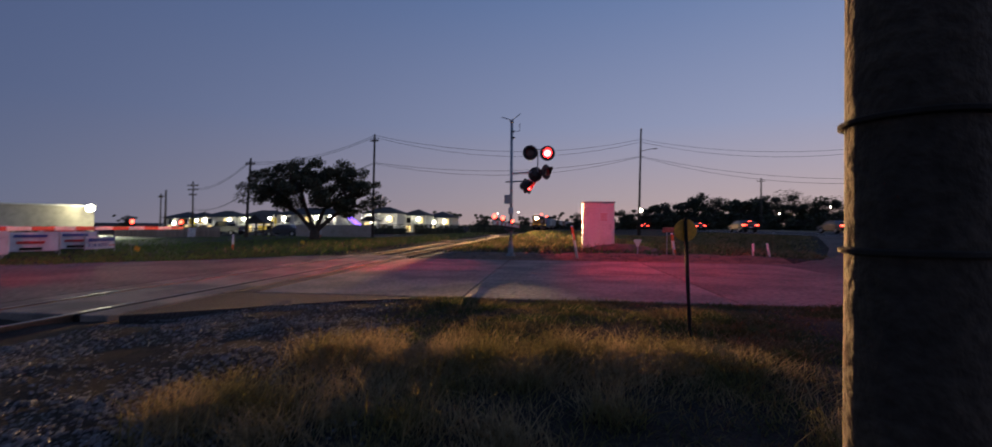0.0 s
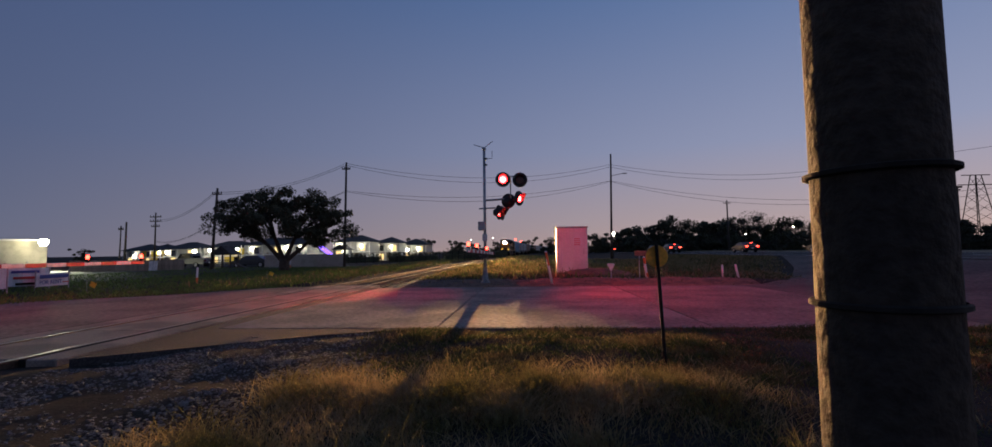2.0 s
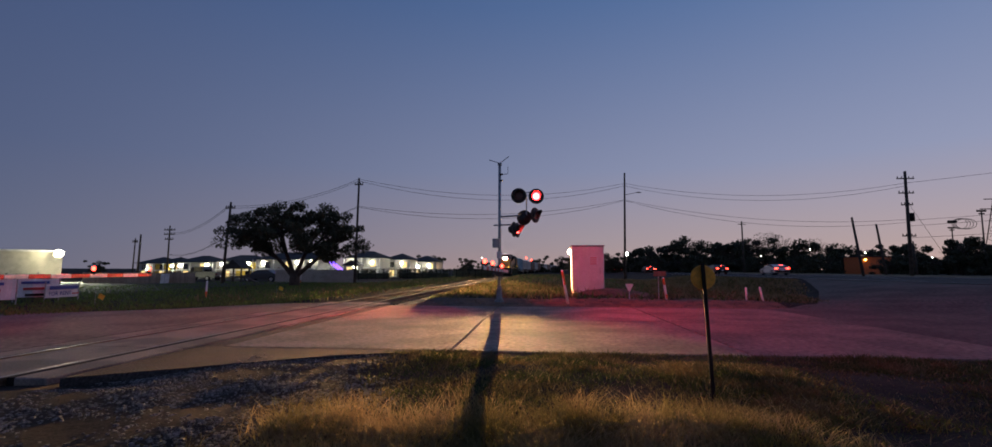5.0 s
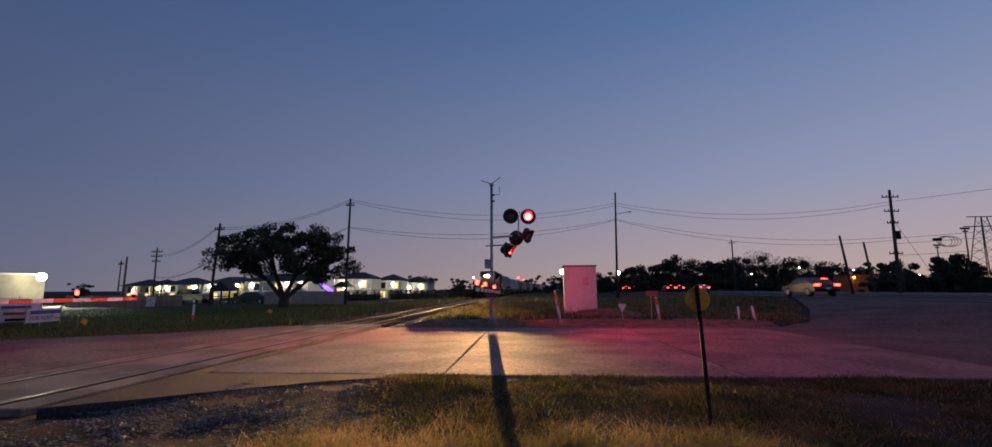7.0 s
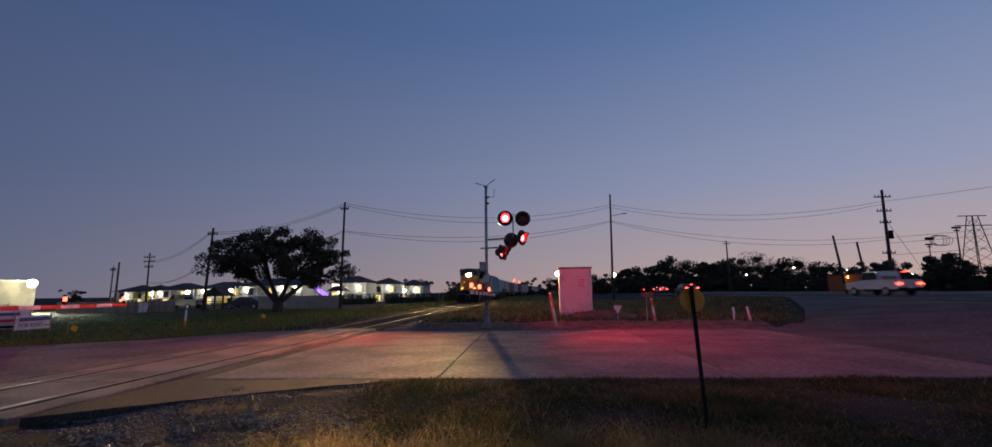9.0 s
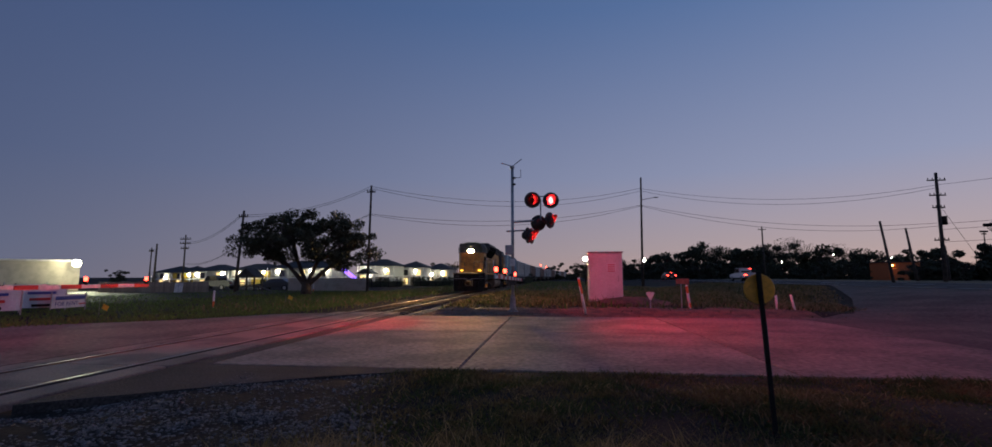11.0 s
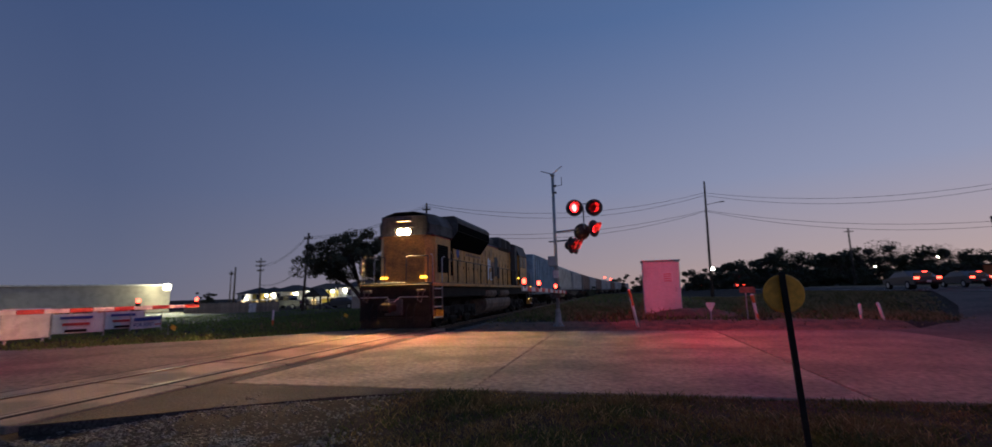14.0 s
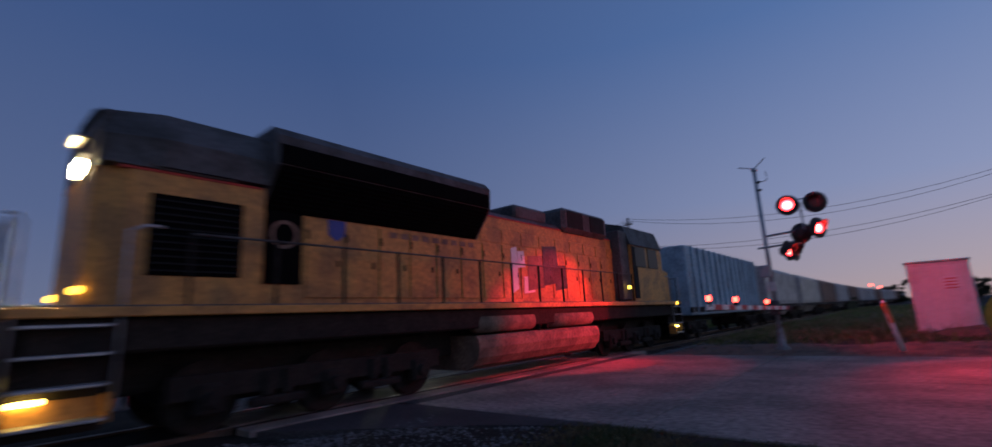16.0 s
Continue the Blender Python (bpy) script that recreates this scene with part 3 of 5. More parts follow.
def signal_head(parent, at, to, phase, tilt=0):
    """Round black backboard with a hooded lens; the lit disc turns with the beat."""
    body = Geo()
    body.lathe([(.0, -.19), (.11, -.19), (.16, -.11), (.172, 0.0), (.30, .01), (.30, .03), (.19, .03)], TURN, 24)
    head = part("signal_head", body, M_BOARD, parent, "black round backboard with a hooded lamp", True, parent.matrix_basis.inverted() @ facing(at, to))
    hood = Geo()
    n, r = 14, .186
    for k in range(n):
        a0, a1 = radians(-25 + 230 * k / n), radians(-25 + 230 * (k + 1) / n)
        p = [(rr * math.cos(a), yy * (0.35 + .65 * max(0, math.sin(a))) - .03, rr * math.sin(a)) for rr in (r, r + .006) for a in (a0, a1) for yy in (0, -.28)]
        hood.add(p, [(0, 1, 3, 2), (4, 6, 7, 5), (1, 5, 7, 3)])
    part("visor", hood, M_BOARD, head)
    part("bezel", Geo().lathe([(.192, .026), (.192, .050), (.158, .050), (.158, .036)], TURN, 24), M_BOARD, head, "", True)
    # front glows with a paler centre, back is dark; turning it makes the flash
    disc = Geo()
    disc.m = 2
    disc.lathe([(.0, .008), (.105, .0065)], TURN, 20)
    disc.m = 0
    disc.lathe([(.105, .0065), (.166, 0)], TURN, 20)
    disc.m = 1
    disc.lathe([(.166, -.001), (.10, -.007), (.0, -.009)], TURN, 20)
    lamp = part("flasher_disc", disc, [G_RED, M_DARKRED, G_REDCORE], head, "round red signal lens, glowing on one side only", True, Matrix.Translation((0, -.02, 0)))
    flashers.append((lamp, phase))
    return head


def gate_arm(parent, p0, p1, n, h=.11):
    p0, p1 = Vector(p0), Vector(p1)
    q = (p1 - p0).to_track_quat("X", "Z").to_matrix().to_4x4()
    ln = (p1 - p0).length
    arm = part("gate_arm", Geo().box((ln / 2, 0, 0), (ln, .02, h * .8), .004), M_GALV, parent, "red and white striped gate arm", False, Matrix.Translation(p0) @ q)
    for k in range(n):
        part("stripe", Geo().box(((k + .5) * ln / n, 0, 0), (ln / n - .004, .036, h), .006), (M_RED, M_WHITE)[k % 2], arm)


def gate_lamp(parent, at):
    inv = parent.matrix_basis.inverted()
    lamp = part("arm_lamp", Geo().box((0, 0, 0), (.07, .10, .09), .015), M_BLACK, parent, "", False, inv @ Matrix.Translation(at))
    part("lens", Geo().lathe([(.0, -.055), (.035, -.05), (.045, 0), (.035, .05), (0, .055)], Matrix.Translation((0, 0, .10)), 12), G_TAIL, lamp, "small glowing red lamp", True)


def mast_base(m, top, r=.062):
    part("mast", Geo().cyl((0, 0, 0), (0, 0, top), r, r * .9, 14), M_GALV, m, "", True)
    part("base_casting", Geo().lathe([(.19, 0), (.19, .04), (.13, .08), (.085, .55), (.062, .62)], None, 16), M_CASTING, m, "", True)


m1 = thing("crossing_signal", "tall grey crossing signal mast with red lamps and lowered gate", "crossing signal", (1.05, 20.4, .16))
mast_base(m1, 5.5)
inv1 = m1.matrix_basis.inverted()


def on1(p):
    return tuple(inv1 @ Vector(p))


part("cross_arm", Geo().pipe([on1((1.05, 20.4, 3.50)), on1((2.15, 20.15, 3.53))], .035, 8).pipe([on1((2.12, 20.15, 3.5)), on1((2.12, 20.15, 4.35))], .025, 8).pipe([on1((1.75, 20.15, 4.42)), on1((2.55, 20.1, 4.42))], .022, 8), M_GALV, m1)
part("cross_arm", Geo().pipe([on1((.82, 20.4, 3.16)), on1((1.52, 20.35, 3.18))], .03, 8), M_GALV, m1)
part("antenna", Geo().pipe([on1((.62, 20.4, 5.8)), on1((1.05, 20.4, 5.66)), on1((1.42, 20.2, 5.88))], .016), M_GALV, m1)
part("mast_cap", Geo().box(on1((1.05, 20.4, 5.62)), (.16, .16, .12), .03), M_GALV, m1)
part("antenna", Geo().pipe([on1((1.05, 20.4, 5.2)), on1((1.38, 20.3, 5.2)), on1((1.38, 20.3, 5.5))], .012), M_BLACK, m1)
for z in (5.2, 4.95):
    part("clamp", Geo().box(on1((1.12, 20.37, z)), (.12, .08, .06), .01), M_BLACK, m1)
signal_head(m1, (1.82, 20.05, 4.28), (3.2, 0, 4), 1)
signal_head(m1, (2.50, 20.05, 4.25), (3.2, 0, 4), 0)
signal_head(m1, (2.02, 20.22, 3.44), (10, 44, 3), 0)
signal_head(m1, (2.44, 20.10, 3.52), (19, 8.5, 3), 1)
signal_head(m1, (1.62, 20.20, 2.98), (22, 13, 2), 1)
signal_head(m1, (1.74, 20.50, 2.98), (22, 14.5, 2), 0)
part("junction_box", Geo().box(on1((.93, 20.35, 2.45)), (.30, .22, .36), .02), M_GALV, m1)
part("gate_mechanism", Geo().box(on1((1.05, 20.28, 1.36)), (.26, .26, .42), .04).cyl(on1((.84, 20.14, 1.34)), on1((1.46, 20.14, 1.34)), .07, .07, 14), M_UPG, m1)
part("counterweight", Geo().pipe([on1((.8, 20.2, 1.25)), on1((.8, 21.1, 1.28))], .035, 8).box(on1((.8, 21.15, 1.28)), (.10, .30, .34), .03), M_UPG, m1)
part("sign_plate", Geo().box(on1((1.05, 20.3, 1.98)), (.20, .02, .28), .006), M_WHITE, m1, "pale sign plate seen from behind")
gate_arm(m1, on1((1.40, 20.1, 1.34)), on1((1.26, 12.9, 1.46)), 16, .10)
for p in ((1.30, 14.8, 1.49), (1.265, 13.1, 1.51), (1.35, 17.6, 1.43)):
    gate_lamp(m1, p)

m2 = thing("crossing_signal", "grey crossing signal mast with crossbuck and a lowered gate arm", "crossing signal", (-8.85, 7.05, -.05))
mast_base(m2, 4.35, .07)
inv2 = m2.matrix_basis.inverted()


def on2(p):
    return tuple(inv2 @ Vector(p))


cb = Matrix.Translation(on2((-8.93, 7.06, 3.52))) @ Matrix.Rotation(radians(78), 4, "Z")
for s in (-1, 1):
    part("crossbuck_blade", Geo().box((0, 0, 0), (1.1, .02, .2), .006, cb @ Matrix.Rotation(s * radians(45), 4, "Y") @ Matrix.Translation((0, .02 * s, 0))), M_UPG, m2, "grey back of a crossbuck board")
part("cross_arm", Geo().pipe([on2((-8.95, 6.62, 2.36)), on2((-8.75, 7.5, 2.36))], .03, 8), M_GALV, m2)
part("bracket_arm", Geo().pipe([on2((-8.85, 7.05, 4.26)), on2((-8.2, 7.2, 4.24))], .02, 8), M_GALV, m2)
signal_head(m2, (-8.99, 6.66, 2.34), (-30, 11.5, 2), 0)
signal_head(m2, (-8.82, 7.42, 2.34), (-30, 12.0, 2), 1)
part("gate_mechanism", Geo().box(on2((-8.72, 7.1, 1.36)), (.34, .36, .5), .04).cyl(on2((-8.92, 7.2, 1.3)), on2((-8.45, 7.2, 1.3)), .10, .10, 14), M_UPG, m2)
part("counterweight", Geo().pipe([on2((-8.5, 7.1, 1.3)), on2((-8.5, 6.2, 1.05))], .04, 8).box(on2((-8.5, 6.1, 1.0)), (.10, .42, .5), .04), M_GALV, m2)
gate_arm(m2, on2((-8.55, 7.3, 1.22)), on2((-8.75, 14.8, 1.22)), 15, .095)
for p in ((-8.62, 9.6, 1.3), (-8.7, 12.9, 1.3), (-8.75, 14.7, 1.3)):
    gate_lamp(m2, p)

case = thing("signal_case", "white metal signal equipment cabinet on a low mound", "equipment cabinet", pose(5.04, 26.2, .24, 0, 0, -2))
part("body", Geo().box((0, 0, 1.17), (1.56, 1.4, 2.30), .025), M_ALU, case)
part("roof", Geo().box((0, 0, 2.36), (1.66, 1.5, .07), .02), M_GALV, case)
part("plinth", Geo().box((0, 0, .0), (1.6, 1.45, .12), .02), M_CONCRETE, case)
d = part("door", Geo().box((0, -.712, 1.15), (1.38, .03, 2.1), .01), M_ALU, case)
part("handle", Geo().pipe([(.58, -.74, 1.0), (.58, -.78, 1.0), (.58, -.78, 1.25), (.58, -.74, 1.25)], .012), M_GALV, d)
p = part("notice", Geo().box((.26, -.735, 1.62), (.42, .012, .46), .004), M_CLOTH, case, "pale notice with faint lines of text")
for i in range(4):
    part("text_bar", Geo().box((.26, -.743, 1.77 - i * .1), (.32, .004, .035)), M_RED, p)

disc_sign = thing("marker_sign", "round yellow marker disc on a dark steel post", "sign", (4.30, 6.80, .0))
part("post", Geo().box((0, 0, .70), (.037, .026, 1.56), .004, Matrix.Rotation(radians(-2.5), 4, "Y")), M_BLACK, disc_sign)
part("disc", Geo().lathe([(0, -.006), (.122, -.006), (.128, 0), (.122, .006), (0, .006)], Matrix.Translation((-.055, .03, 1.335)) @ TURN, 28), M_YELLOW, disc_sign, "round yellow plate")


def stake(name, label, at, top, r, mat, bands=()):
    t = thing(name, label, "marker post", at)
    part("post", Geo().cyl((0, 0, -.1), top, r, r, 12).lathe([(r, 0), (r * .7, .03), (0, .04)], Matrix.Translation(top), 12), mat, t, "", True)
    for a, b, m in bands:
        p = Vector(top)
        part("band", Geo().cyl(p * a, p * b, r + .003, r + .003, 12), m, t)
    return t


stake("marker_post", "leaning white plastic marker post with an orange top", (3.76, 21.1, .1), (-.24, 0, 1.28), .05, M_WHITE, [(.55, .98, M_ORANGE)])
stake("marker_post", "white and orange plastic marker post in the weeds", (8.06, 22.8, .1), (-.14, 0, .98), .055, M_WHITE, [(.1, .3, M_ORANGE), (.7, .98, M_ORANGE)])
stake("marker_post", "short white marker post at the road bend", (11.05, 22.1, .08), (-.03, 0, .62), .045, M_WHITE)
stake("marker_post", "short white marker post leaning at the road bend", (11.75, 22.2, .08), (-.14, 0, .64), .045, M_WHITE)
mb = thing("marker_sign", "small rusty brown box sign on a thin post in the weeds", "sign", (7.74, 22.9, .1))
part("post", Geo().cyl((0, 0, -.1), (0, 0, 1.1), .02, .02, 8), M_GALV, mb)
part("plate", Geo().box((.06, 0, 1.16), (.52, .06, .22), .015), M_RUST, mb)
sh = thing("marker_sign", "small white shield sign on a short post", "sign", (6.33, 22.0, .15))
part("post", Geo().cyl((0, 0, -.1), (0, 0, .4), .02, .02, 8), M_GALV, sh)
part("plate", Geo().extrude_y([(-.17, .66), (-.12, .70), (.12, .70), (.17, .66), (.03, .40), (-.03, .40)], -.01, .01), M_WHITE, sh)

pole = thing("utility_pole", "rough brown timber pole with rusty steel bands", "utility pole", pose(3.238, 1.84, -.1, 0, -.3, 0))
g = Geo().lathe([(.0865 - .0008 * k + .0015 * noise.noise((k * .7, 0, 0)), k * .25) for k in range(48)], None, 40)
part("shaft", g, M_POLE, pole, "", True)
for z in (1.437, 1.62):
    part("band", Geo().lathe([(.085, z - .005), (.090, z - .003), (.090, z + .003), (.085, z + .005)], None, 32), M_GRIME, pole, "thin rusty steel band")

# small yellow flags and white stakes in the grass
for x, y in ((-15.2, 19.6), (-12.6, 28.5)):
    fl = thing("marker_flag", "small yellow utility flag in the grass", "marker flag", (x, y, ground_z(x, y)))
    part("wire", Geo().cyl((0, 0, 0), (0, 0, .5), .006, .006, 6), M_GALV, fl)
    part("flag", Geo().box((.1, 0, .42), (.26, .012, .20), .003, Matrix.Rotation(radians(25), 4, "Y")), M_FLAG, fl)
for x, y in ((-13.75, 24.1), (-21.9, 49.6)):
    stake("marker_post", "thin white and orange stake in the green grass", (x, y, ground_z(x, y)), (.02, 0, .8), .045, M_WHITE, [(.05, .4, M_ORANGE)])

# ---- the train ----


def wheel(parent, x, y, r=.5):
    s = 1 if x > 0 else -1
    part("wheel", Geo().cyl((x, y, r), (x + s * .13, y, r), r, r, 24).cyl((x - s * .02, y, r), (x, y, r), r + .03, r + .03, 24).cyl((x + s * .13, y, r), (x + s * .2, y, r), .16, .13, 12), M_GRIME, parent, "", False)


def truck(parent, y, axles, r=.5):
    """Bogie with two side frames, springs and journal boxes."""
    half = max(axles) + .55
    t = part("bogie", Geo().box((0, y, .80), (1.2, half * 2 - .2, .85), .08), M_GRIME, parent)
    for s in (-1, 1):
        g = Geo()
        g.extrude_y([(s * .95, .52), (s * 1.12, .52), (s * 1.12, .86), (s * .95, .86)], y - half, y + half)
        for a in axles:
            g.box((s * 1.06, y + a, .50), (.28, .42, .46), .05)
            g.cyl((s * 1.18, y + a, .50), (s * 1.28, y + a, .50), .13, .11, 12)
        for a, b in zip(axles, axles[1:]):
            for k in (-.16, .16):
                g.cyl((s * 1.1, y + (a + b) / 2 + k, .45), (s * 1.1, y + (a + b) / 2 + k, .82), .10, .10, 10)
            g.box((s * 1.1, y + (a + b) / 2, .36), (.2, .9, .14), .03)
        part("side_frame", g, M_GRIME, t)
    for a in axles:
        for s in (-1, 1):
            wheel(t, s * .72, y + a, r)
    return t


DECK = 1.83


def locomotive():
    L = thing("locomotive", "yellow and grey freight locomotive running long hood first, headlight on", "locomotive")
    part("underframe", Geo().box((0, 11.2, DECK - .36), (2.8, 21.0, .46), .04), M_GRIME, L)
    # added dark box, blocks the light that would show through below the deck
    part("centre_sill", Geo().box((0, 11.2, .98), (1.1, 19.6, .7), .04), M_GRIME, L)
    for s in (-1, 1):
        part("side_sill", Geo().box((s * 1.52, 11.2, DECK - .07), (.05, 21.4, .13), .015), M_UPY, L, "yellow edge of the walkway")
    part("walkway", Geo().box((0, 11.2, DECK - .01), (3.04, 21.5, .05), .01), M_UPG, L)
    # ends: pilot plate, plough, coupler, hoses, steps
    for e, y in ((-1, .45), (1, 21.95)):
        part("pilot", Geo().box((0, y, 1.08), (2.95, .12, 1.40), .03), M_GRIME, L)
        part("plough", Geo().extrude_z([(-1.45, y), (1.45, y), (.9, y + e * .16), (0, y + e * .24), (-.9, y + e * .16)], .14, .56), M_GRIME, L, "dark steel plough blade")
        part("coupler", Geo().box((0, y + e * .35, .92), (.28, .7, .28), .05).box((0, y + e * .72, .92), (.42, .3, .36), .08), M_GRIME, L)
        for x in (-.9, -.6, .6, .9):
            part("air_hose", Geo().pipe([(x, y + e * .08, 1.05), (x, y + e * .3, .8), (x, y + e * .34, .4)], .03), M_RUBBER, L)
        for s in (-1, 1):
            st = part("step_well", Geo().box((s * 1.20, y - e * .62, 1.05), (.06, .95, 1.4), .01).box((s * 1.34, y - e * .14, 1.0), (.34, .04, 1.3), .01), M_GRIME, L)
            for z in (.50, .90, 1.26, 1.60):
                part("tread", Geo().box((s * 1.38, y - e * .62, z), (.34, .86, .04), .008), M_GALV, st)
            part("kick_plate", Geo().box((s * 1.25, y - e * .62, .64), (.03, .86, .24), .006), M_UPY, st, "yellow step plate")
            part("kick_plate", Geo().box((s * 1.40, y - e * 1.07, .62), (.3, .03, .34), .006), M_UPY, st, "yellow step plate")
            part("step_lamp", Geo().box((s * 1.32, y - e * .36, .76), (.07, .26, .06), .015), G_STEP, st, "glowing amber step lamp")
            for yy, y2 in ((.12, -.02), (1.12, 1.5)):
                part("grab_iron", Geo().pipe([(s * 1.5, y - e * yy, .6), (s * 1.5, y - e * yy, DECK + .98), (s * 1.5, y - e * (yy + y2) / 2, DECK + 1.06), (s * 1.46, y - e * y2, DECK + 1.06)], .024), M_GALV, L, "", True)
        part("uncoupling_lever", Geo().pipe([(-1.40, y + e * .12, 1.30), (-.25, y + e * .12, 1.30), (-.1, y + e * .3, 1.12), (.1, y + e * .3, 1.12), (.25, y + e * .12, 1.30), (1.40, y + e * .12, 1.30)], .022), M_GALV, L)
        part("drop_step", Geo().box((0, y + e * .20, DECK + .03), (.9, .30, .03), .008), M_GALV, L)
        part("headstock", Geo().box((0, y + e * .10, .92), (.72, .10, .62), .03), M_UPG, L)
        for x in (-1.12, 1.12):
            part("hose_rack", Geo().box((x, y + e * .10, 1.52), (.34, .10, .12), .02).pipe([(x - .1, y + e * .14, 1.5), (x - .12, y + e * .18, 1.2), (x + .02, y + e * .18, 1.1), (x + .1, y + e * .14, 1.48)], .022), M_UPG, L)
        for x in (-1.35, -.45, .45, 1.35):
            part("stanchion", Geo().pipe([(x, y - e * .02, DECK), (x, y - e * .02, DECK + 1.02)], .024), M_UPG, L)
        for x in (-.9, .9):
            part("end_rail", Geo().pipe([(x - .45, y - e * .02, DECK + 1.02), (x + .45, y - e * .02, DECK + 1.02)], .02), M_UPG, L)
    # long hood: a wide end section, then the narrow door section
    hw, ew = 1.02, 1.20
    part("hood_end", Geo().extrude_z([(-ew, 1.60), (-ew + .30, 1.22), (ew - .30, 1.22), (ew, 1.60), (ew, 3.42), (-ew, 3.42)], DECK, 3.76), M_UPY, L)
    hood = part("hood", Geo().box((0, 10.0, (DECK + 3.86) / 2), (hw * 2, 13.5, 3.86 - DECK), .04), M_UPY, L)
    # front plate round the two lamp openings
    fp = Geo()
    for x, w in ((-.72, .58), (0, .06), (.72, .58)):
        fp.box((x, 1.28, 3.92), (w, .05, .32))
    fp.box((0, 1.28, 4.33), (2.02, .05, .50))
    part("front_plate", fp, M_UPG, L)
    part("hood_roof", Geo().extrude_y([(-ew - .10, 3.80), (ew + .10, 3.80), (ew + .14, 4.20), (ew - .12, 4.66), (.5, 4.80), (-.5, 4.80), (-ew + .12, 4.66), (-ew - .14, 4.20)], 2.85, 3.42), M_UPG, L, "grey roof of the hood end")
    rf = Geo()
    a = [(ew + .10, 3.80), (ew + .14, 4.20), (ew - .12, 4.66), (.5, 4.80), (-.5, 4.80), (-ew + .12, 4.66), (-ew - .14, 4.20), (-ew - .10, 3.80)]
    b = [(x * .82, z if z < 4.3 else z - .06) for x, z in a]
    rf.v = [(x, 2.86, z) for x, z in a] + [(x, 1.95, z) for x, z in a] + [(x, 1.24, z) for x, z in b]
    rf.f = [(r + k, r + k + 1, r + 9 + k, r + 8 + k) for r in (0, 8) for k in range(7)]
    rf.mi = [0] * 14
    part("hood_cowl", rf, M_UPG, L, "grey tapered cowl over the headlight")
    # floor added to stop lamp light leaking out under the cowl
    part("cowl_floor", Geo().box((0, 2.1, 3.782), (2.5, 1.7, .03)), M_UPG, L)
    part("visor", Geo().box((0, 1.18, 4.34), (.60, .16, .04), .015, Matrix.Identity(4)), M_UPG, L, "pale lit sun visor")
    part("upper_hood", Geo().box((0, 13.02, 4.0), (hw * 2 - .03, 8.36, .34), .02), M_UPY, L)
    part("hood_roof", Geo().extrude_y([(-hw - .01, 4.165), (hw + .01, 4.165), (hw - .14, 4.30), (.4, 4.38), (-.4, 4.38), (-hw + .14, 4.30)], 8.83, 17.2), M_UPG, L, "grey hood roof")
    part("stripe", Geo().box((0, 2.4, 3.745), (ew * 2 + .03, 1.9, .04), .005), M_RED, L, "thin red stripe under the roof")
    part("stripe", Geo().box((0, 13.0, 4.145), (hw * 2 + .02, 8.2, .035), .005), M_RED, L, "thin red stripe under the roof")
    # flared radiator housing with dark grilles
    rad = part("radiator", Geo().extrude_y([(-hw, 3.44), (hw, 3.44), (1.53, 4.12), (1.55, 4.64), (1.38, 4.82), (-1.38, 4.82), (-1.55, 4.64), (-1.53, 4.12)], 3.42, 8.85), M_UPG, L, "wide flared radiator housing")
    for s in (-1, 1):
        for k in range(8):
            z = 3.52 + k * .075
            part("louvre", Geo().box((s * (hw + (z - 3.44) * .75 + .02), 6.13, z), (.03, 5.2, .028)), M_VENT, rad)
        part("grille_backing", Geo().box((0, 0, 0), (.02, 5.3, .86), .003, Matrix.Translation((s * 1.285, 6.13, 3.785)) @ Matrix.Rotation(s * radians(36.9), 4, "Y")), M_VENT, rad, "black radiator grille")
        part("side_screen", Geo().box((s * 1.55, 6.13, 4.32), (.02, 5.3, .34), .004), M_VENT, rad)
    for k in range(3):
        part("fan", Geo().cyl((0, 4.4 + k * 1.6, 4.82), (0, 4.4 + k * 1.6, 4.88), .66, .62, 24), M_BLACK, rad)
    for s in (-1, 1):
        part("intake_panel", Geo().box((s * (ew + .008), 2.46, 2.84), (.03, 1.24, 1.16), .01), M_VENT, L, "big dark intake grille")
        for k in range(11):
            part("louvre", Geo().box((s * (ew + .03), 2.46, 2.33 + k * .10), (.02, 1.18, .025)), M_BLACK, L)
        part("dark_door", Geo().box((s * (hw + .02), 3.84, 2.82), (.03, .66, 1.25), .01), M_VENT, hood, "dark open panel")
        for k in range(15):
            y = 4.62 + k * .80
            dd = part("hood_door", Geo().box((s * (hw + .014), y, 2.68), (.028, .74, 1.42), .008), M_UPY, hood)
            part("latch", Geo().box((s * (hw + .034), y + .27, 2.6), (.02, .05, .12), .004), M_GRIME, dd)
            part("hinge", Geo().box((s * (hw + .034), y - .34, 3.1), (.02, .04, .16), .004), M_GRIME, dd)
        for k in range(9):
            part("upper_panel", Geo().box((s * (hw + .010), 9.4 + k * .88, 3.62), (.02, .82, .36), .006), M_UPY, hood)
    c = Matrix.Translation((hw + .04, 3.84, 3.05)) @ Matrix.Rotation(radians(90), 4, "Y")
    part("emblem", Geo().lathe([(.19, 0), (.19, .008), (.25, .008), (.25, 0)], c, 24), M_BROWNCAR, hood, "round worn emblem")
    swap = Matrix(((0, 0, 1, 0), (1, 0, 0, 0), (0, 1, 0, 0), (0, 0, 0, 1)))
    part("emblem", Geo().extrude_z([(0, -.2), (.17, -.08), (.19, .2), (-.19, .2), (-.17, -.08)], 0, .01, Matrix.Translation((hw + .032, 4.85, 3.22)) @ swap), M_BLUE, hood, "small blue shield shape")
    for k in range(9):
        part("number_bar", Geo().box((hw + .032, 6.2 + k * .3, 3.28), (.008, .2, .12)), M_BROWNCAR, hood)
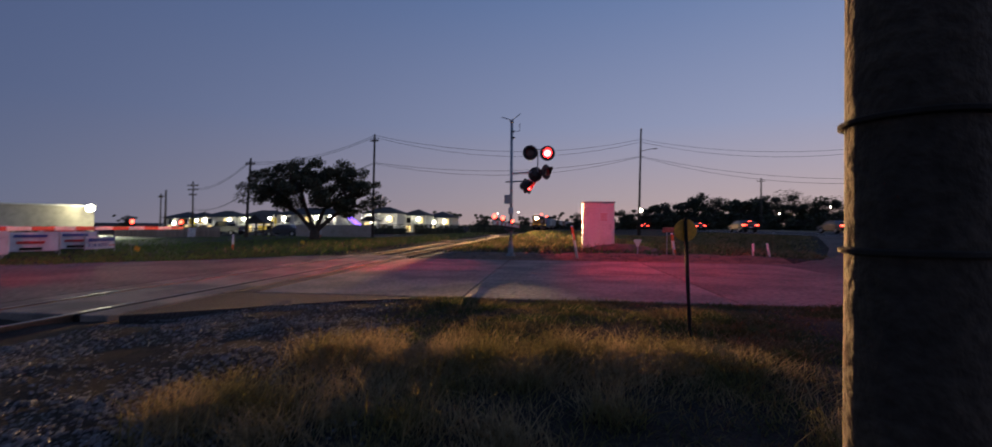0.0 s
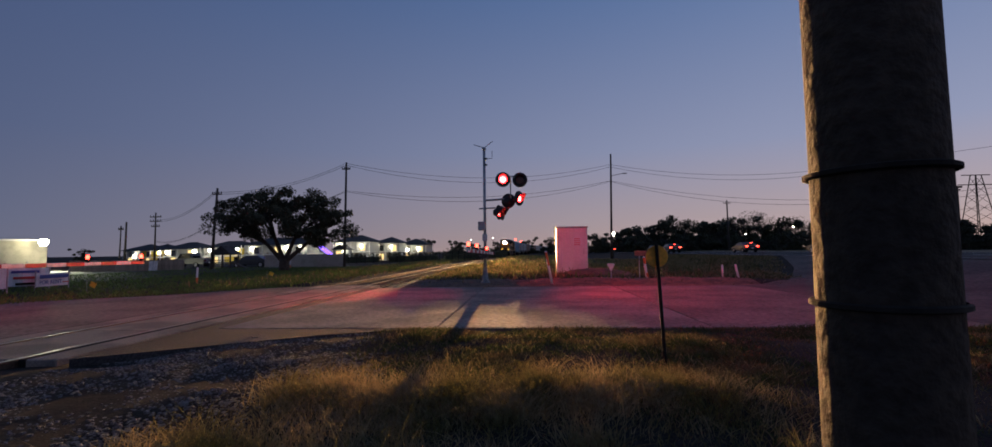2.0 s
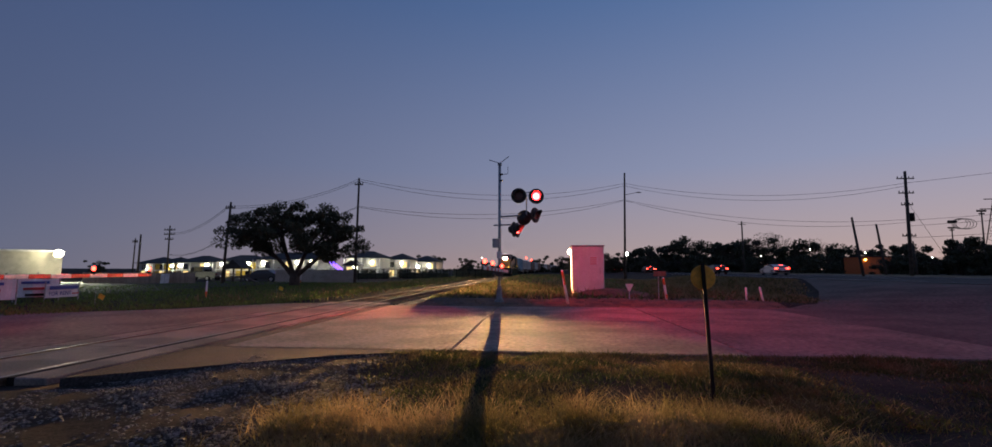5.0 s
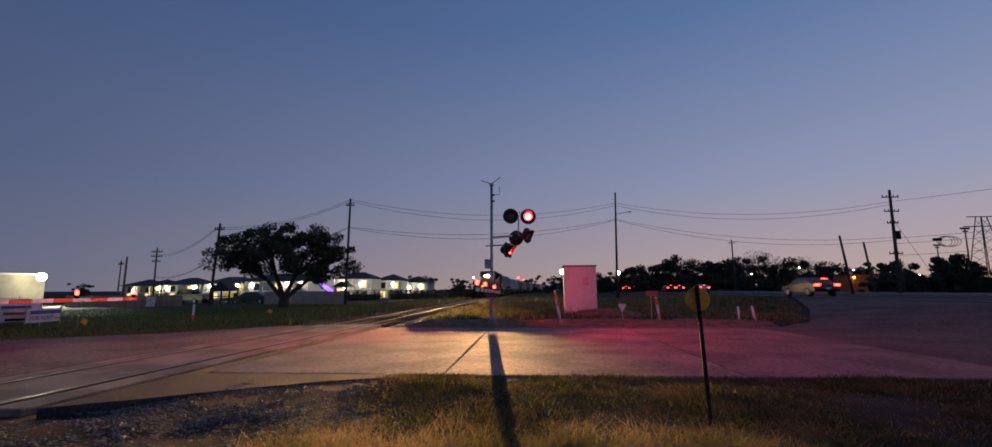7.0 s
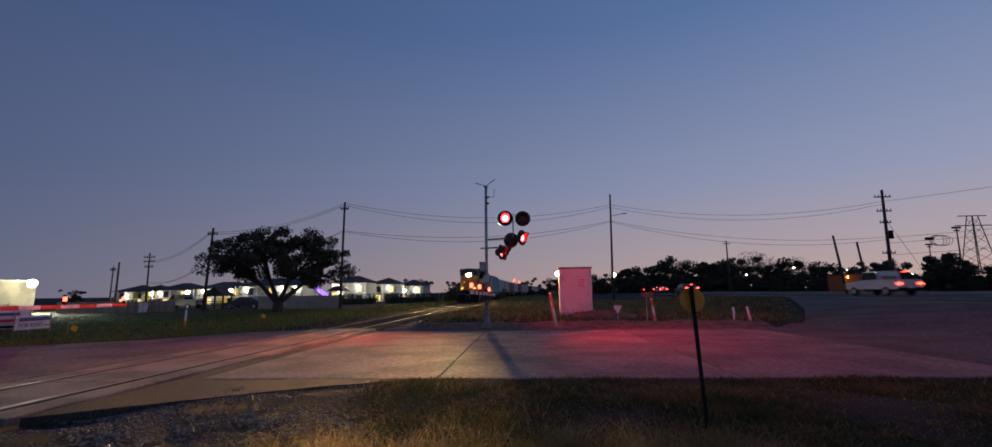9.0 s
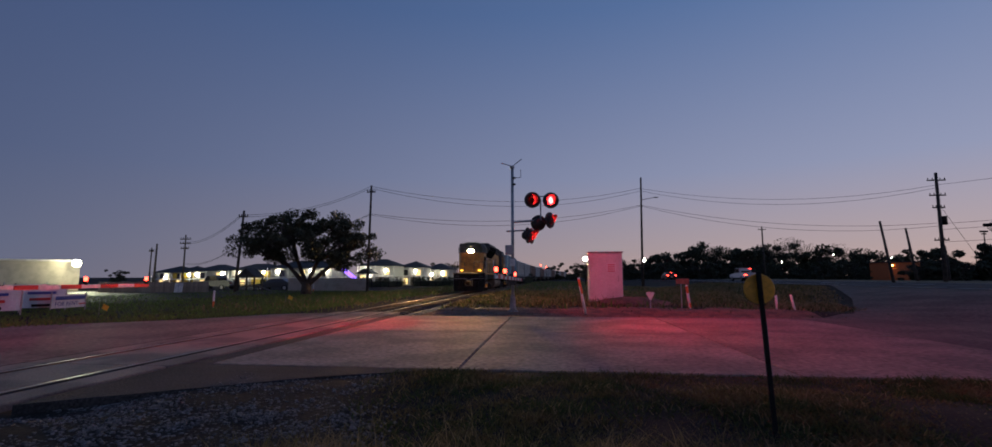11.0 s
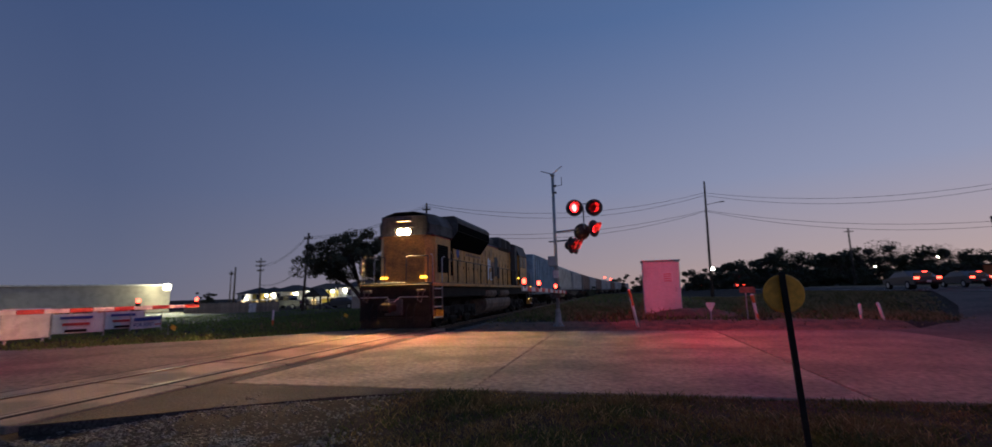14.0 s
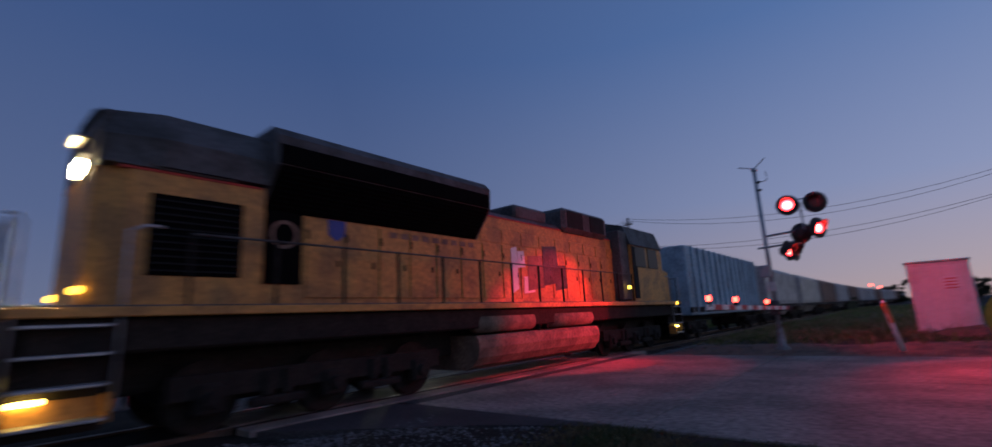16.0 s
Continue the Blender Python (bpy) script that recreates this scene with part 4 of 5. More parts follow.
    for (y, z, w, h, m) in ((10.35, 2.75, .30, 1.30, M_CLOTH), (10.66, 3.05, .36, .5, M_CLOTH), (11.35, 2.7, .85, 1.05, M_BROWNCAR), (12.15, 2.95, .9, 1.25, M_UPG), (12.7, 2.6, .7, .8, M_UPG), (11.0, 2.35, .5, .5, M_CLOTH)):
        part("graffiti_patch", Geo().extrude_z([(-w / 2, -h / 2), (w / 2, -h / 2 * .8), (w / 2 * .8, h / 2), (-w / 2 * .9, h / 2 * .9)], 0, .008, Matrix.Translation((hw + .032 + .004 * (w > .5), y, z)) @ swap), m, hood, "sprayed pale shapes on the hood doors")
    # headlight: two deep lamp bowls, black sleeves added to narrow the beams
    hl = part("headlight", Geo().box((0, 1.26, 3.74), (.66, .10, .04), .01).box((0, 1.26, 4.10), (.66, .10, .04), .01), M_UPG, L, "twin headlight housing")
    # the +x lamp is turned aside and up to light the far verge
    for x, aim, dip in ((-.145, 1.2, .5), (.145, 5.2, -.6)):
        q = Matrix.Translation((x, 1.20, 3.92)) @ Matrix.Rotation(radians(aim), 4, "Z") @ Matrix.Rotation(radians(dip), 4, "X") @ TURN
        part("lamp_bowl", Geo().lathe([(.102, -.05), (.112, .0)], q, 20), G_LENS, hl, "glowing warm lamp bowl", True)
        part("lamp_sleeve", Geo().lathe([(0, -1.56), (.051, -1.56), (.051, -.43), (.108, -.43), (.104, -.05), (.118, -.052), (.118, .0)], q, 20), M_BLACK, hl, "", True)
        # the rim emits too and stands in for the lamp's glare
        part("lamp_rim", Geo().lathe([(.110, 0.005), (.116, .012), (.121, .004), (.122, -.02)], q, 20), G_RIM, hl, "lamp rim made to glow as glare", True)
        # an emitting ring, no mirror, added to widen the spill
        part("spill_ring", Geo().lathe([(.052, -.42), (.103, -.42)], q, 20), G_MIDBEAM, hl, "emitting ring for the lamp's wider spill", True)
        # flange added to block light leaking past the lamp openings
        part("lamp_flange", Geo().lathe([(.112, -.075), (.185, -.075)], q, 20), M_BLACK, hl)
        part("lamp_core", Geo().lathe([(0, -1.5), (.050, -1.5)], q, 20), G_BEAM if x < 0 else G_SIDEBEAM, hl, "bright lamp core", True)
    for x in (-.86, .86):
        part("marker_lamp", Geo().box((x, 1.20, DECK + .24), (.28, .08, .09), .02), G_AMBER, L, "glowing amber marker lamp")
    part("marker_lamp", Geo().box((1.53, 16.6, 2.35), (.06, .2, .12), .015), G_AMBER, L, "glowing amber marker lamp")
    part("marker_lamp", Geo().box((1.53, 21.3, 1.75), (.06, .18, .12), .015), G_AMBER, L, "glowing amber marker lamp")
    part("horn", Geo().pipe([(.3, 9.7, 4.3), (.3, 9.7, 4.62)], .03).cyl((.3, 9.4, 4.66), (.3, 10.0, 4.66), .04, .12, 10).cyl((.14, 9.9, 4.6), (.14, 9.4, 4.6), .04, .12, 10), M_BLACK, L)
    part("exhaust_housing", Geo().box((0, 11.6, 4.50), (1.7, 1.7, .46), .08), M_UPG, L)
    part("brake_housing", Geo().box((0, 14.4, 4.50), (2.4, 3.0, .80), .12), M_UPG, L, "grey dynamic brake housing")
    for s in (-1, 1):
        for y in (13.6, 15.1):
            part("brake_grille", Geo().box((s * 1.21, y, 4.52), (.02, 1.0, .56), .005), M_BLACK, L)
    # cab and short nose
    cab = part("cab", Geo().extrude_y([(-1.45, DECK), (1.45, DECK), (1.48, 3.85), (1.2, 4.72), (.5, 4.90), (-.5, 4.90), (-1.2, 4.72), (-1.48, 3.85)], 17.2, 20.2), M_UPY, L)
    part("cab_roof", Geo().extrude_y([(-1.5, 4.0), (1.5, 4.0), (1.23, 4.76), (.5, 4.96), (-.5, 4.96), (-1.23, 4.76)], 17.1, 20.3), M_UPG, cab)
    for s in (-1, 1):
        for y in (17.95, 19.2):
            part("cab_window", Geo().box((s * 1.485, y, 3.55), (.03, .98, .8), .02), M_CABGLASS, cab)
        part("cab_door", Geo().box((s * 1.475, 17.42, 2.95), (.03, .42, 2.0), .01), M_BLACK, cab)
        part("rear_cabinet", Geo().box((s * 1.12, 16.8, 3.2), (.5, .74, 2.6), .03), M_UPG, cab, "dark electrical cabinet behind the cab")
    part("nose", Geo().extrude_y([(-1.2, DECK), (1.2, DECK), (1.2, 3.1), (.8, 3.45), (-.8, 3.45), (-1.2, 3.1)], 20.2, 21.5), M_UPY, L)
    # below the deck
    side = [(1.38, 1.08), (1.46, .98), (1.48, .80), (1.42, .58), (1.26, .40), (1.0, .29)]
    part("fuel_tank", Geo().extrude_y([(x, z) for x, z in side] + [(-x, z) for x, z in side[::-1]], 8.3, 14.1), M_TANK, L, "large dusty fuel tank")
    for s in (-1, 1):
        for y0, y1 in ((8.35, 10.75), (11.55, 13.95)):
            part("air_reservoir", Geo().cyl((s * 1.22, y0 + .12, 1.36), (s * 1.22, y1 - .12, 1.36), .24, .24, 18).cyl((s * 1.22, y0, 1.36), (s * 1.22, y0 + .12, 1.36), .14, .24, 18, False).cyl((s * 1.22, y1 - .12, 1.36), (s * 1.22, y1, 1.36), .24, .14, 18, False), M_TANK, L, "long air reservoir under the walkway", True)
        part("tank_bracket", Geo().box((s * 1.30, 10.95, 1.36), (.10, .07, .5), .01).box((s * 1.30, 11.35, 1.36), (.10, .07, .5), .01).box((s * 1.30, 11.15, 1.42), (.08, .46, .08), .01), M_GRIME, L)
    for s in (-1, 1):
        for k in range(13):
            part("stanchion", Geo().pipe([(s * 1.5, 2.3 + k * 1.22, DECK), (s * 1.5, 2.3 + k * 1.22, DECK + 1.0)], .028), M_GRIME, L)
        part("handrail", Geo().pipe([(s * 1.5, 2.3, DECK + 1.0), (s * 1.5, 17.0, DECK + 1.0)], .02), M_UPG, L)
    truck(L, 4.8, (-2.0, 0.0, 2.0), .53)
    truck(L, 17.6, (-2.0, 0.0, 2.0), .53)
    return L


def hopper(paint, label, ribs, length=16.4, top=4.5, box=False):
    """Covered hopper or ribbed box body on two bogies."""
    H = thing("freight_car", label, "freight car", group="cars of the train")
    h = length / 2
    if box:
        part("body", Geo().box((0, 0, 2.85), (2.9, length - .5, 3.4), .06), paint, H)
    else:
        part("body", Geo().extrude_y([(-1.42, 1.55), (1.42, 1.55), (1.5, 1.9), (1.5, 4.1), (1.1, 4.5), (-1.1, 4.5), (-1.5, 4.1), (-1.5, 1.9)], -h + .9, h - .9), paint, H)
        for k in range(3):
            y = (k - 1) * 4.2
            part("outlet_bay", Geo().add([(-1.3, y - 1.8, 1.56), (1.3, y - 1.8, 1.56), (1.3, y + 1.8, 1.56), (-1.3, y + 1.8, 1.56), (-.5, y - .5, .55), (.5, y - .5, .55), (.5, y + .5, .55), (-.5, y + .5, .55)], [(0, 1, 5, 4), (1, 2, 6, 5), (2, 3, 7, 6), (3, 0, 4, 7), (4, 5, 6, 7)]), paint, H)
        part("running_board", Geo().box((0, 0, 4.60), (.9, length - 1.6, .05), .01), M_GALV, H)
    for s in (-1, 1):
        for k in range(ribs):
            y = -h + 1.1 + k * (length - 2.2) / (ribs - 1)
            part("rib", Geo().box((s * 1.50, y, 2.92), (.10, .11, 2.6 if not box else 3.26), .012), paint, H)
        part("side_sill", Geo().box((s * 1.46, 0, 1.42), (.10, length - .3, .26), .02), M_GRIME, H)
        for e in (-1, 1):
            g = Geo()
            for x in (-.22, .22):
                g.pipe([(s * 1.53, e * (h - .55) + x, 1.2), (s * 1.53, e * (h - .55) + x, 4.1)], .014)
            for k in range(8):
                g.pipe([(s * 1.53, e * (h - .55) - .22, 1.3 + k * .38), (s * 1.53, e * (h - .55) + .22, 1.3 + k * .38)], .012)
            part("ladder", g, M_GALV, H)
    part("centre_sill", Geo().box((0, 0, 1.1), (.6, length + .8, .34), .03), M_GRIME, H)
    for e in (-1, 1):
        truck(H, e * (h - 2.0), (-.89, .89), .42)
    return H


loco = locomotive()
cars = [hopper(M_BLUECAR, "pale blue ribbed freight car", 14, 15.5, box=True), hopper(M_HOPPER, "light grey covered hopper car", 8), hopper(M_BROWNCAR, "rusty brown covered hopper car", 8)]
order = [0, 1, 1, 2, 1, 2, 1, 1, 2, 1, 1, 2, 1]
train = []
used = set()
for k in order:
    c = cars[k] if k not in used else copy_thing(cars[k], Matrix.Identity(4))
    used.add(k)
    train.append(c)

# ---- poles and wires ----


def utility_pole(at, top, lean, arms, label, r=.15):
    P = thing("utility_pole", label, "utility pole", at)
    tx, ty = lean
    part("shaft", Geo().cyl((0, 0, -.3), (tx, ty, top), r, r * .65, 12), M_WOOD, P, "", True)
    for z, w, dz in arms:
        u = z / top
        part("cross_arm", Geo().box((tx * u, ty * u, z), (w, .1, .12), .015, Matrix.Identity(4)), M_WOOD, P)
        for k in (-.45, -.2, .2, .45):
            part("insulator", Geo().cyl((tx * u + k * w, ty * u, z + .06), (tx * u + k * w, ty * u, z + .24), .035, .05, 8), M_GRIME, P)
    return P


def wire(pts, sag, r=.018):
    W = Geo()
    for a, b in zip(pts, pts[1:]):
        a, b = Vector(a), Vector(b)
        q = []
        for k in range(13):
            u = k / 12
            p = a.lerp(b, u)
            p.z -= sag * 4 * u * (1 - u)
            q.append(p)
        W.pipe(q, r, 5)
    return tagged(part("overhead_wire", W, M_WIRE), "thin black overhead wire between poles", "wire")


PR, PL, PRR, PL2, PLL = (13.0, 60.0), (-16.3, 50.0), (42.6, 56.7), (-28.2, 46.2), (-47.9, 63.2)
p = utility_pole((*PR, .6), 12.6, (.2, 0), [], "tall dark timber pole beside the highway")
part("lamp_arm", Geo().pipe([(.15, 0, 9.9), (1.6, -.2, 10.15)], .03).box((1.8, -.2, 10.15), (.5, .2, .1), .03), M_GRIME, p)
utility_pole((*PL, -.4), 11.4, (.15, 0), [(10.7, .9, 0)], "tall dark timber pole beside the track")
utility_pole((*PL2, -.3), 8.3, (.5, 0), [(7.7, 1.0, 0)], "leaning timber pole by the oak tree")
p = utility_pole((*PLL, -.2), 7.5, (0, 0), [(6.9, 1.6, 0), (6.3, 1.6, 0), (5.6, 1.2, 0)], "dark pole crowded with cross arms", .13)
utility_pole((-47.6, 58, -.2), 5.9, (.1, 0), [], "plain dark timber pole", .15)
utility_pole((-49.2, 59, -.2), 5.5, (.1, 0), [(5.0, .7, 0)], "plain dark timber pole", .1)
p = utility_pole((*PRR, .6), 11.7, (.1, 0), [(10.9, 1.8, 0), (9.3, 1.6, 0), (8.0, 1.2, 0), (4.6, 1.4, 0)], "dark utility pole with cross arms and a transformer", .2)
part("transformer", Geo().cyl((.45, 0, 6.2), (.45, 0, 7.1), .26, .26, 14), M_GRIME, p, "", True)
utility_pole((38.6, 58, .6), 6.8, (-.9, 0), [], "leaning bare timber post", .16)
utility_pole((43.7, 62, .6), 6.4, (-.8, 0), [], "leaning bare timber post", .16)
utility_pole((50.0, 66, .6), 4.6, (-.2, 0), [], "short bare timber post", .12)
utility_pole((47, 109, .6), 11.5, (-.1, 0), [(10.8, 1.6, 0)], "far timber pole behind the trees", .2)
for x, y, h in ((78.8, 90, 11.2), (90, 110, 10)):
    p = utility_pole((x, y, .6), h, (0, 0), [], "tall light mast with a lamp cluster", .15)
    part("lamp_cluster", Geo().box((0, 0, h), (1.5, .3, .34), .06).box((0, 0, h - .5), (.9, .25, .22), .05), M_GRIME, p)
tw = thing("pylon", "lattice steel transmission tower far off", "pylon", (118.5, 131, .6))
g = Geo()
for a in (-1, 1):
    for b in (-1, 1):
        g.pipe([(a * 3, b * 3, 0), (a * .7, b * .7, 19)], .11, 5)
for k in range(8):
    z0, z1 = k * 2.3, (k + 1) * 2.3
    w0, w1 = 3 - z0 * .12, 3 - z1 * .12
    for b in (-1, 1):
        g.pipe([(-w0, b * w0, z0), (w1, b * w1, z1)], .05, 4).pipe([(w0, b * w0, z0), (-w1, b * w1, z1)], .05, 4)
part("lattice", g, M_GRIME, tw)
part("arm", Geo().pipe([(-4.5, 0, 16.5), (4.5, 0, 16.5)], .12, 5).pipe([(-3.5, 0, 19), (3.5, 0, 19)], .12, 5), M_GRIME, tw)

for z0, z1, z2, s in ((11.9, 10.9, 11.0, 1.6), (11.6, 10.7, 10.7, 1.9), (9.9, 8.0, 7.0, 1.3), (9.8, 7.9, 6.7, 1.7)):
    wire([(-16.2, 50, z1), (13.1, 60, z0)], s)
    wire([(13.1, 60, z0), (42.7, 56.7, z2)], s * .9)
    wire([(-16.2, 50, z1), (-28, 46.2, z1 - 3.3), (-47.9, 63.2, z1 - 4.6)], .8)
for z in (6.9, 6.3, 5.0):
    wire([(42.7, 56.7, z), (64, 44, z + 1.6)], .25)
wire([(42.7, 56.7, 11), (70, 38, 14)], .5)
wire([(42.7, 56.7, 9), (50, 60, .9)], .05)
coil = thing("cable_coil", "spare loops of cable hung on an overhead wire", "cable", (46.3, 54.9, 6.45))
g = Geo()
for k in range(4):
    q = [Vector((.75 * math.cos(a) * (1 + .12 * k) + .3 * k, .1 * k, .55 * math.sin(a) - .1)) for a in np.linspace(0, 6.283, 19)]
    g.pipe(q, .025, 5)
part("loop", g, M_WIRE, coil)
part("closure", Geo().box((-.7, 0, .1), (.9, .25, .3), .08), M_BLACK, coil)

g = Geo().lathe([(13 * math.sin(math.pi * k / 12), 13 * math.cos(math.pi * k / 12)) for k in range(13)], None, 24)
tagged(part("moon", g, glow("moon_glow", (1.0, .97, .88), 6), None, "", True, Matrix.Translation((-1280, 574, 366))), "bright white moon low in the dusk sky", "moon", kind="structure")

# ---- trees ----


def leaf_cloud(spots, size, count, flat=.7):
    """Small two-sided leaf tufts scattered in and on clumps."""
    vs, fs = [], []
    for _ in range(count):
        cx, cy, cz, r = random.choice(spots)
        v = Vector((random.gauss(0, 1), random.gauss(0, 1), random.gauss(0, 1))).normalized() * r * random.random() ** .35
        p = Vector((cx + v.x, cy + v.y, cz + v.z * flat))
        a = Vector((random.gauss(0, 1), random.gauss(0, 1), random.gauss(0, 1))).normalized()
        b = a.cross(Vector((random.gauss(0, 1), random.gauss(0, 1), random.gauss(0, 1)))).normalized()
        s = size * random.uniform(.5, 1.3)
        o = len(vs)
        vs += [p - a * s, p - b * s * .5, p + a * s, p + b * s * .5]
        fs.append((o, o + 1, o + 2, o + 3))
    g = Geo()
    g.v, g.f, g.mi = [tuple(v) for v in vs], fs, [0] * len(fs)
    return g


def limbs(g, p, d, r, depth, tips, spread=.6):
    n = p + d
    g.cyl(p, n, r, r * .68, 7, False)
    tips.append((n, d.length))
    if depth == 0:
        return
    for _ in range(3 if depth > 1 else 2):
        e = (d.normalized() + Vector((random.gauss(0, spread), random.gauss(0, spread), random.gauss(.1, spread * .5)))).normalized() * d.length * random.uniform(.62, .85)
        limbs(g, n, e, r * .62, depth - 1, tips, spread)


oak = thing("oak_tree", "broad dark live oak with a low spreading crown", "tree", (-18.6, 42.0, -.25))
g, tips = Geo(), []
for d in ((-1.6, .3, 1.5), (-.5, -.5, 1.9), (.6, .4, 1.9), (1.8, -.2, 1.4)):
    limbs(g, Vector((d[0] * .12, 0, 1.1)), Vector(d), .22, 3, tips, .45)
g.cyl((0, 0, -.2), (0, 0, 1.25), .50, .38, 12)
part("trunk", g, M_BARK, oak, "", True)
spots = []
while len(spots) < 210:
    x, y, z = random.uniform(-6.6, 6.2), random.uniform(-4.5, 4.5), random.uniform(2.3, 7.5)
    e = ((x + .2) / 6.3) ** 2 + (y / 4.6) ** 2 + ((z - 4.1) / (3.2 if z > 4.1 else 1.1 + .9 * (x > 2.5))) ** 2
    if .25 < e < 1.0 + .18 * noise.noise((x, y, z)):
        spots.append((x, y, z, random.uniform(.35, .85)))
part("crown", leaf_cloud(spots, .12, 33000), M_LEAF, oak)


def bush_tree(x, y, h, w, bare):
    t = thing("tree", "dark scrubby roadside tree" if not bare else "thin half-bare roadside tree", "tree", (x, y, .5), "trees along the highway")
    g, tips = Geo(), []
    for _ in range(3):
        limbs(g, Vector((0, 0, -.2)), Vector((random.gauss(0, .08) * w, random.gauss(0, .08) * w, h * .34)), .16, 3, tips, .42)
    part("trunk", g, M_BARK, t)
    sp = [(random.gauss(0, w * .26), random.gauss(0, w * .2), random.uniform(.12, .92) * h, random.uniform(.10, .18) * h) for _ in range(44)]
    sp = [(a, b, c, r) for a, b, c, r in sp if abs(a) < w * .5 * (1.25 - c / h)]
    part("crown", leaf_cloud(sp or [(0, 0, h * .6, 1)], .34 if not bare else .2, 3000 if not bare else 1600), M_LEAF if not bare else M_LEAFR, t)
    return t


kinds = [bush_tree(30, 140, 7, 9, False), bush_tree(44, 142, 11, 10, False), bush_tree(66, 140, 12, 11, True), bush_tree(75, 90, 6.5, 8, False)]
for x, y, k, s in ((36, 146, 0, 1.2), (40, 141, 0, 1.25), (49, 143, 1, .9), (54, 141, 0, 1.3), (59, 140, 0, 1.35), (62, 144, 1, .95), (70, 141, 2, .95), (74, 139, 0, 1.4), (79, 140, 2, .85), (84, 141, 1, .8), (88, 139, 0, 1.15),
                   (93, 138, 0, 1.0), (98, 136, 3, 1.2), (68, 92, 3, .8), (80, 96, 3, .75), (86, 92, 3, .7), (104, 120, 3, 1.1), (112, 118, 3, 1.0), (24, 150, 0, .9), (33, 138, 3, 1.0), (19, 165, 0, .8), (45, 136, 3, 1.0), (52, 137, 3, 1.05), (57, 138, 3, 1.0), (65, 136, 3, 1.1), (71, 137, 3, 1.0), (82, 136, 3, 1.0), (90, 134, 3, .9)):
    c = copy_thing(kinds[k], pose(x, y, .5, 0, 0, random.uniform(0, 360)))
    c.scale = (s, s, s)
for x, y, s in ((12, 190, 1.0), (3, 230, 1.0), (-3, 240, .9), (-14, 150, .6), (-22, 170, .8), (-9, 200, .8), (20, 240, 1.2), (-32, 160, .9), (-86, 128, .55), (-93, 122, .6), (-112, 118, .5)):
    c = copy_thing(kinds[0], pose(x, y, 0, 0, 0, random.uniform(0, 360)))
    c.scale = (s, s, s)

for k in range(30):
    x = 22 + k * 3.1
    hx = copy_thing(kinds[3], pose(x, 128 + 6 * math.sin(k * 1.7), .3, 0, 0, k * 77))
    q = .62 + .14 * math.sin(k * 2.3)
    hx.scale = (q * 1.3, q * 1.3, q)
    tagged(hx, "dark low thicket along the highway", "bush")
for k in range(14):
    x, y = 47 + k * 3.6, 84 + 7 * math.sin(k * 1.3) + k * .9
    hx = copy_thing(kinds[3], pose(x, y, .5, 0, 0, k * 61))
    q = .42 + .13 * math.sin(k * 2.1)
    hx.scale = (q * 1.3, q * 1.3, q)
    tagged(hx, "dark low thicket along the highway", "bush")

# ---- buildings ----


def bulb(parent, at, r=.15, mat=None):
    f = part("lamp_fixture", Geo().box((0, .12, .1), (.24, .2, .14), .03), M_BLACK, parent, "", False, Matrix.Translation(at))
    part("bulb", Geo().lathe([(0, -r), (r * .7, -r * .7), (r, 0), (r * .7, r * .7), (0, r)], None, 12), mat or G_WHITE, f, "bright white wall lamp", True)


def flats(x, y, w, base, lamps, yellow=(), h=3.4):
    """Two-storey block: balconies, pale and yellow bays, hipped roof."""
    B = thing("apartment_building", "pale two-storey apartment block with yellow panels and bright wall lamps", "building", (x, y, base), "apartment blocks")
    part("wall", Geo().box((0, 3.5, h / 2), (w, 7, h), .02), M_SIDING, B)
    part("roof", Geo().add([(-w / 2 - .5, -.6, h), (w / 2 + .5, -.6, h), (w / 2 + .5, 7.6, h), (-w / 2 - .5, 7.6, h), (-w / 2 + 2.5, 3.5, h + 1.35), (w / 2 - 2.5, 3.5, h + 1.35)], [(0, 1, 5, 4), (1, 2, 5), (2, 3, 4, 5), (3, 0, 4), (0, 3, 2, 1)]), M_ROOF, B)
    part("floor_band", Geo().box((0, -.08, h * .5), (w + .1, .2, .22), .02), M_WHITE, B)
    n = max(2, int(w / 3))
    for k in range(n):
        bx = -w / 2 + (k + .5) * w / n
        part("bay", Geo().box((bx, -.06, h * (.55 if k in yellow else .75)), (w / n * (.94 if k in yellow else .62), .12, h * (.8 if k in yellow else .40)), .02), M_YSIDE if k in yellow else M_SIDING, B)
        for z in (h * .25, h * .72):
            win = part("window", Geo().box((bx + w / n * .1, -.14, z), (.9, .06, 1.1), .02), M_WINDOW if (k + int(z)) % 3 else G_WINDOWLIT, B, "window")
            part("sill", Geo().box((bx + w / n * .1, -.17, z - .6), (1.0, .1, .06), .01), M_WHITE, win)
        part("door", Geo().box((bx - w / n * .3, -.03, 1.0), (.9, .08, 2.0), .02), M_FENCE, B)
        part("post", Geo().box((bx - w / n / 2, -.9, h / 2), (.14, .14, h), .02), M_WHITE, B)
    # bulbs drawn oversized, their glare is built into the radius
    for lx, lz in lamps:
        bulb(B, (lx - x, -.32, lz - base), .24)
    return B


flats(-73.5, 90, 5.5, -.3, [(-73.8, 1.35)], (), 2.7)
flats(-68.3, 88, 4.6, -.3, [(-67.0, 1.9)], (0, 1), 2.7)
flats(-62.2, 87, 6.6, -.3, [(-64.6, 2.0), (-59.4, 2.1)], (), 2.9)
flats(-53.0, 86, 8, -.3, [(-55.6, 2.3), (-50.4, 2.4)], (1,), 3.0)
flats(-40.0, 80, 11, -.3, [(-44, 2.4), (-38, 2.5), (-35.4, 2.6)], (3,), 3.3)
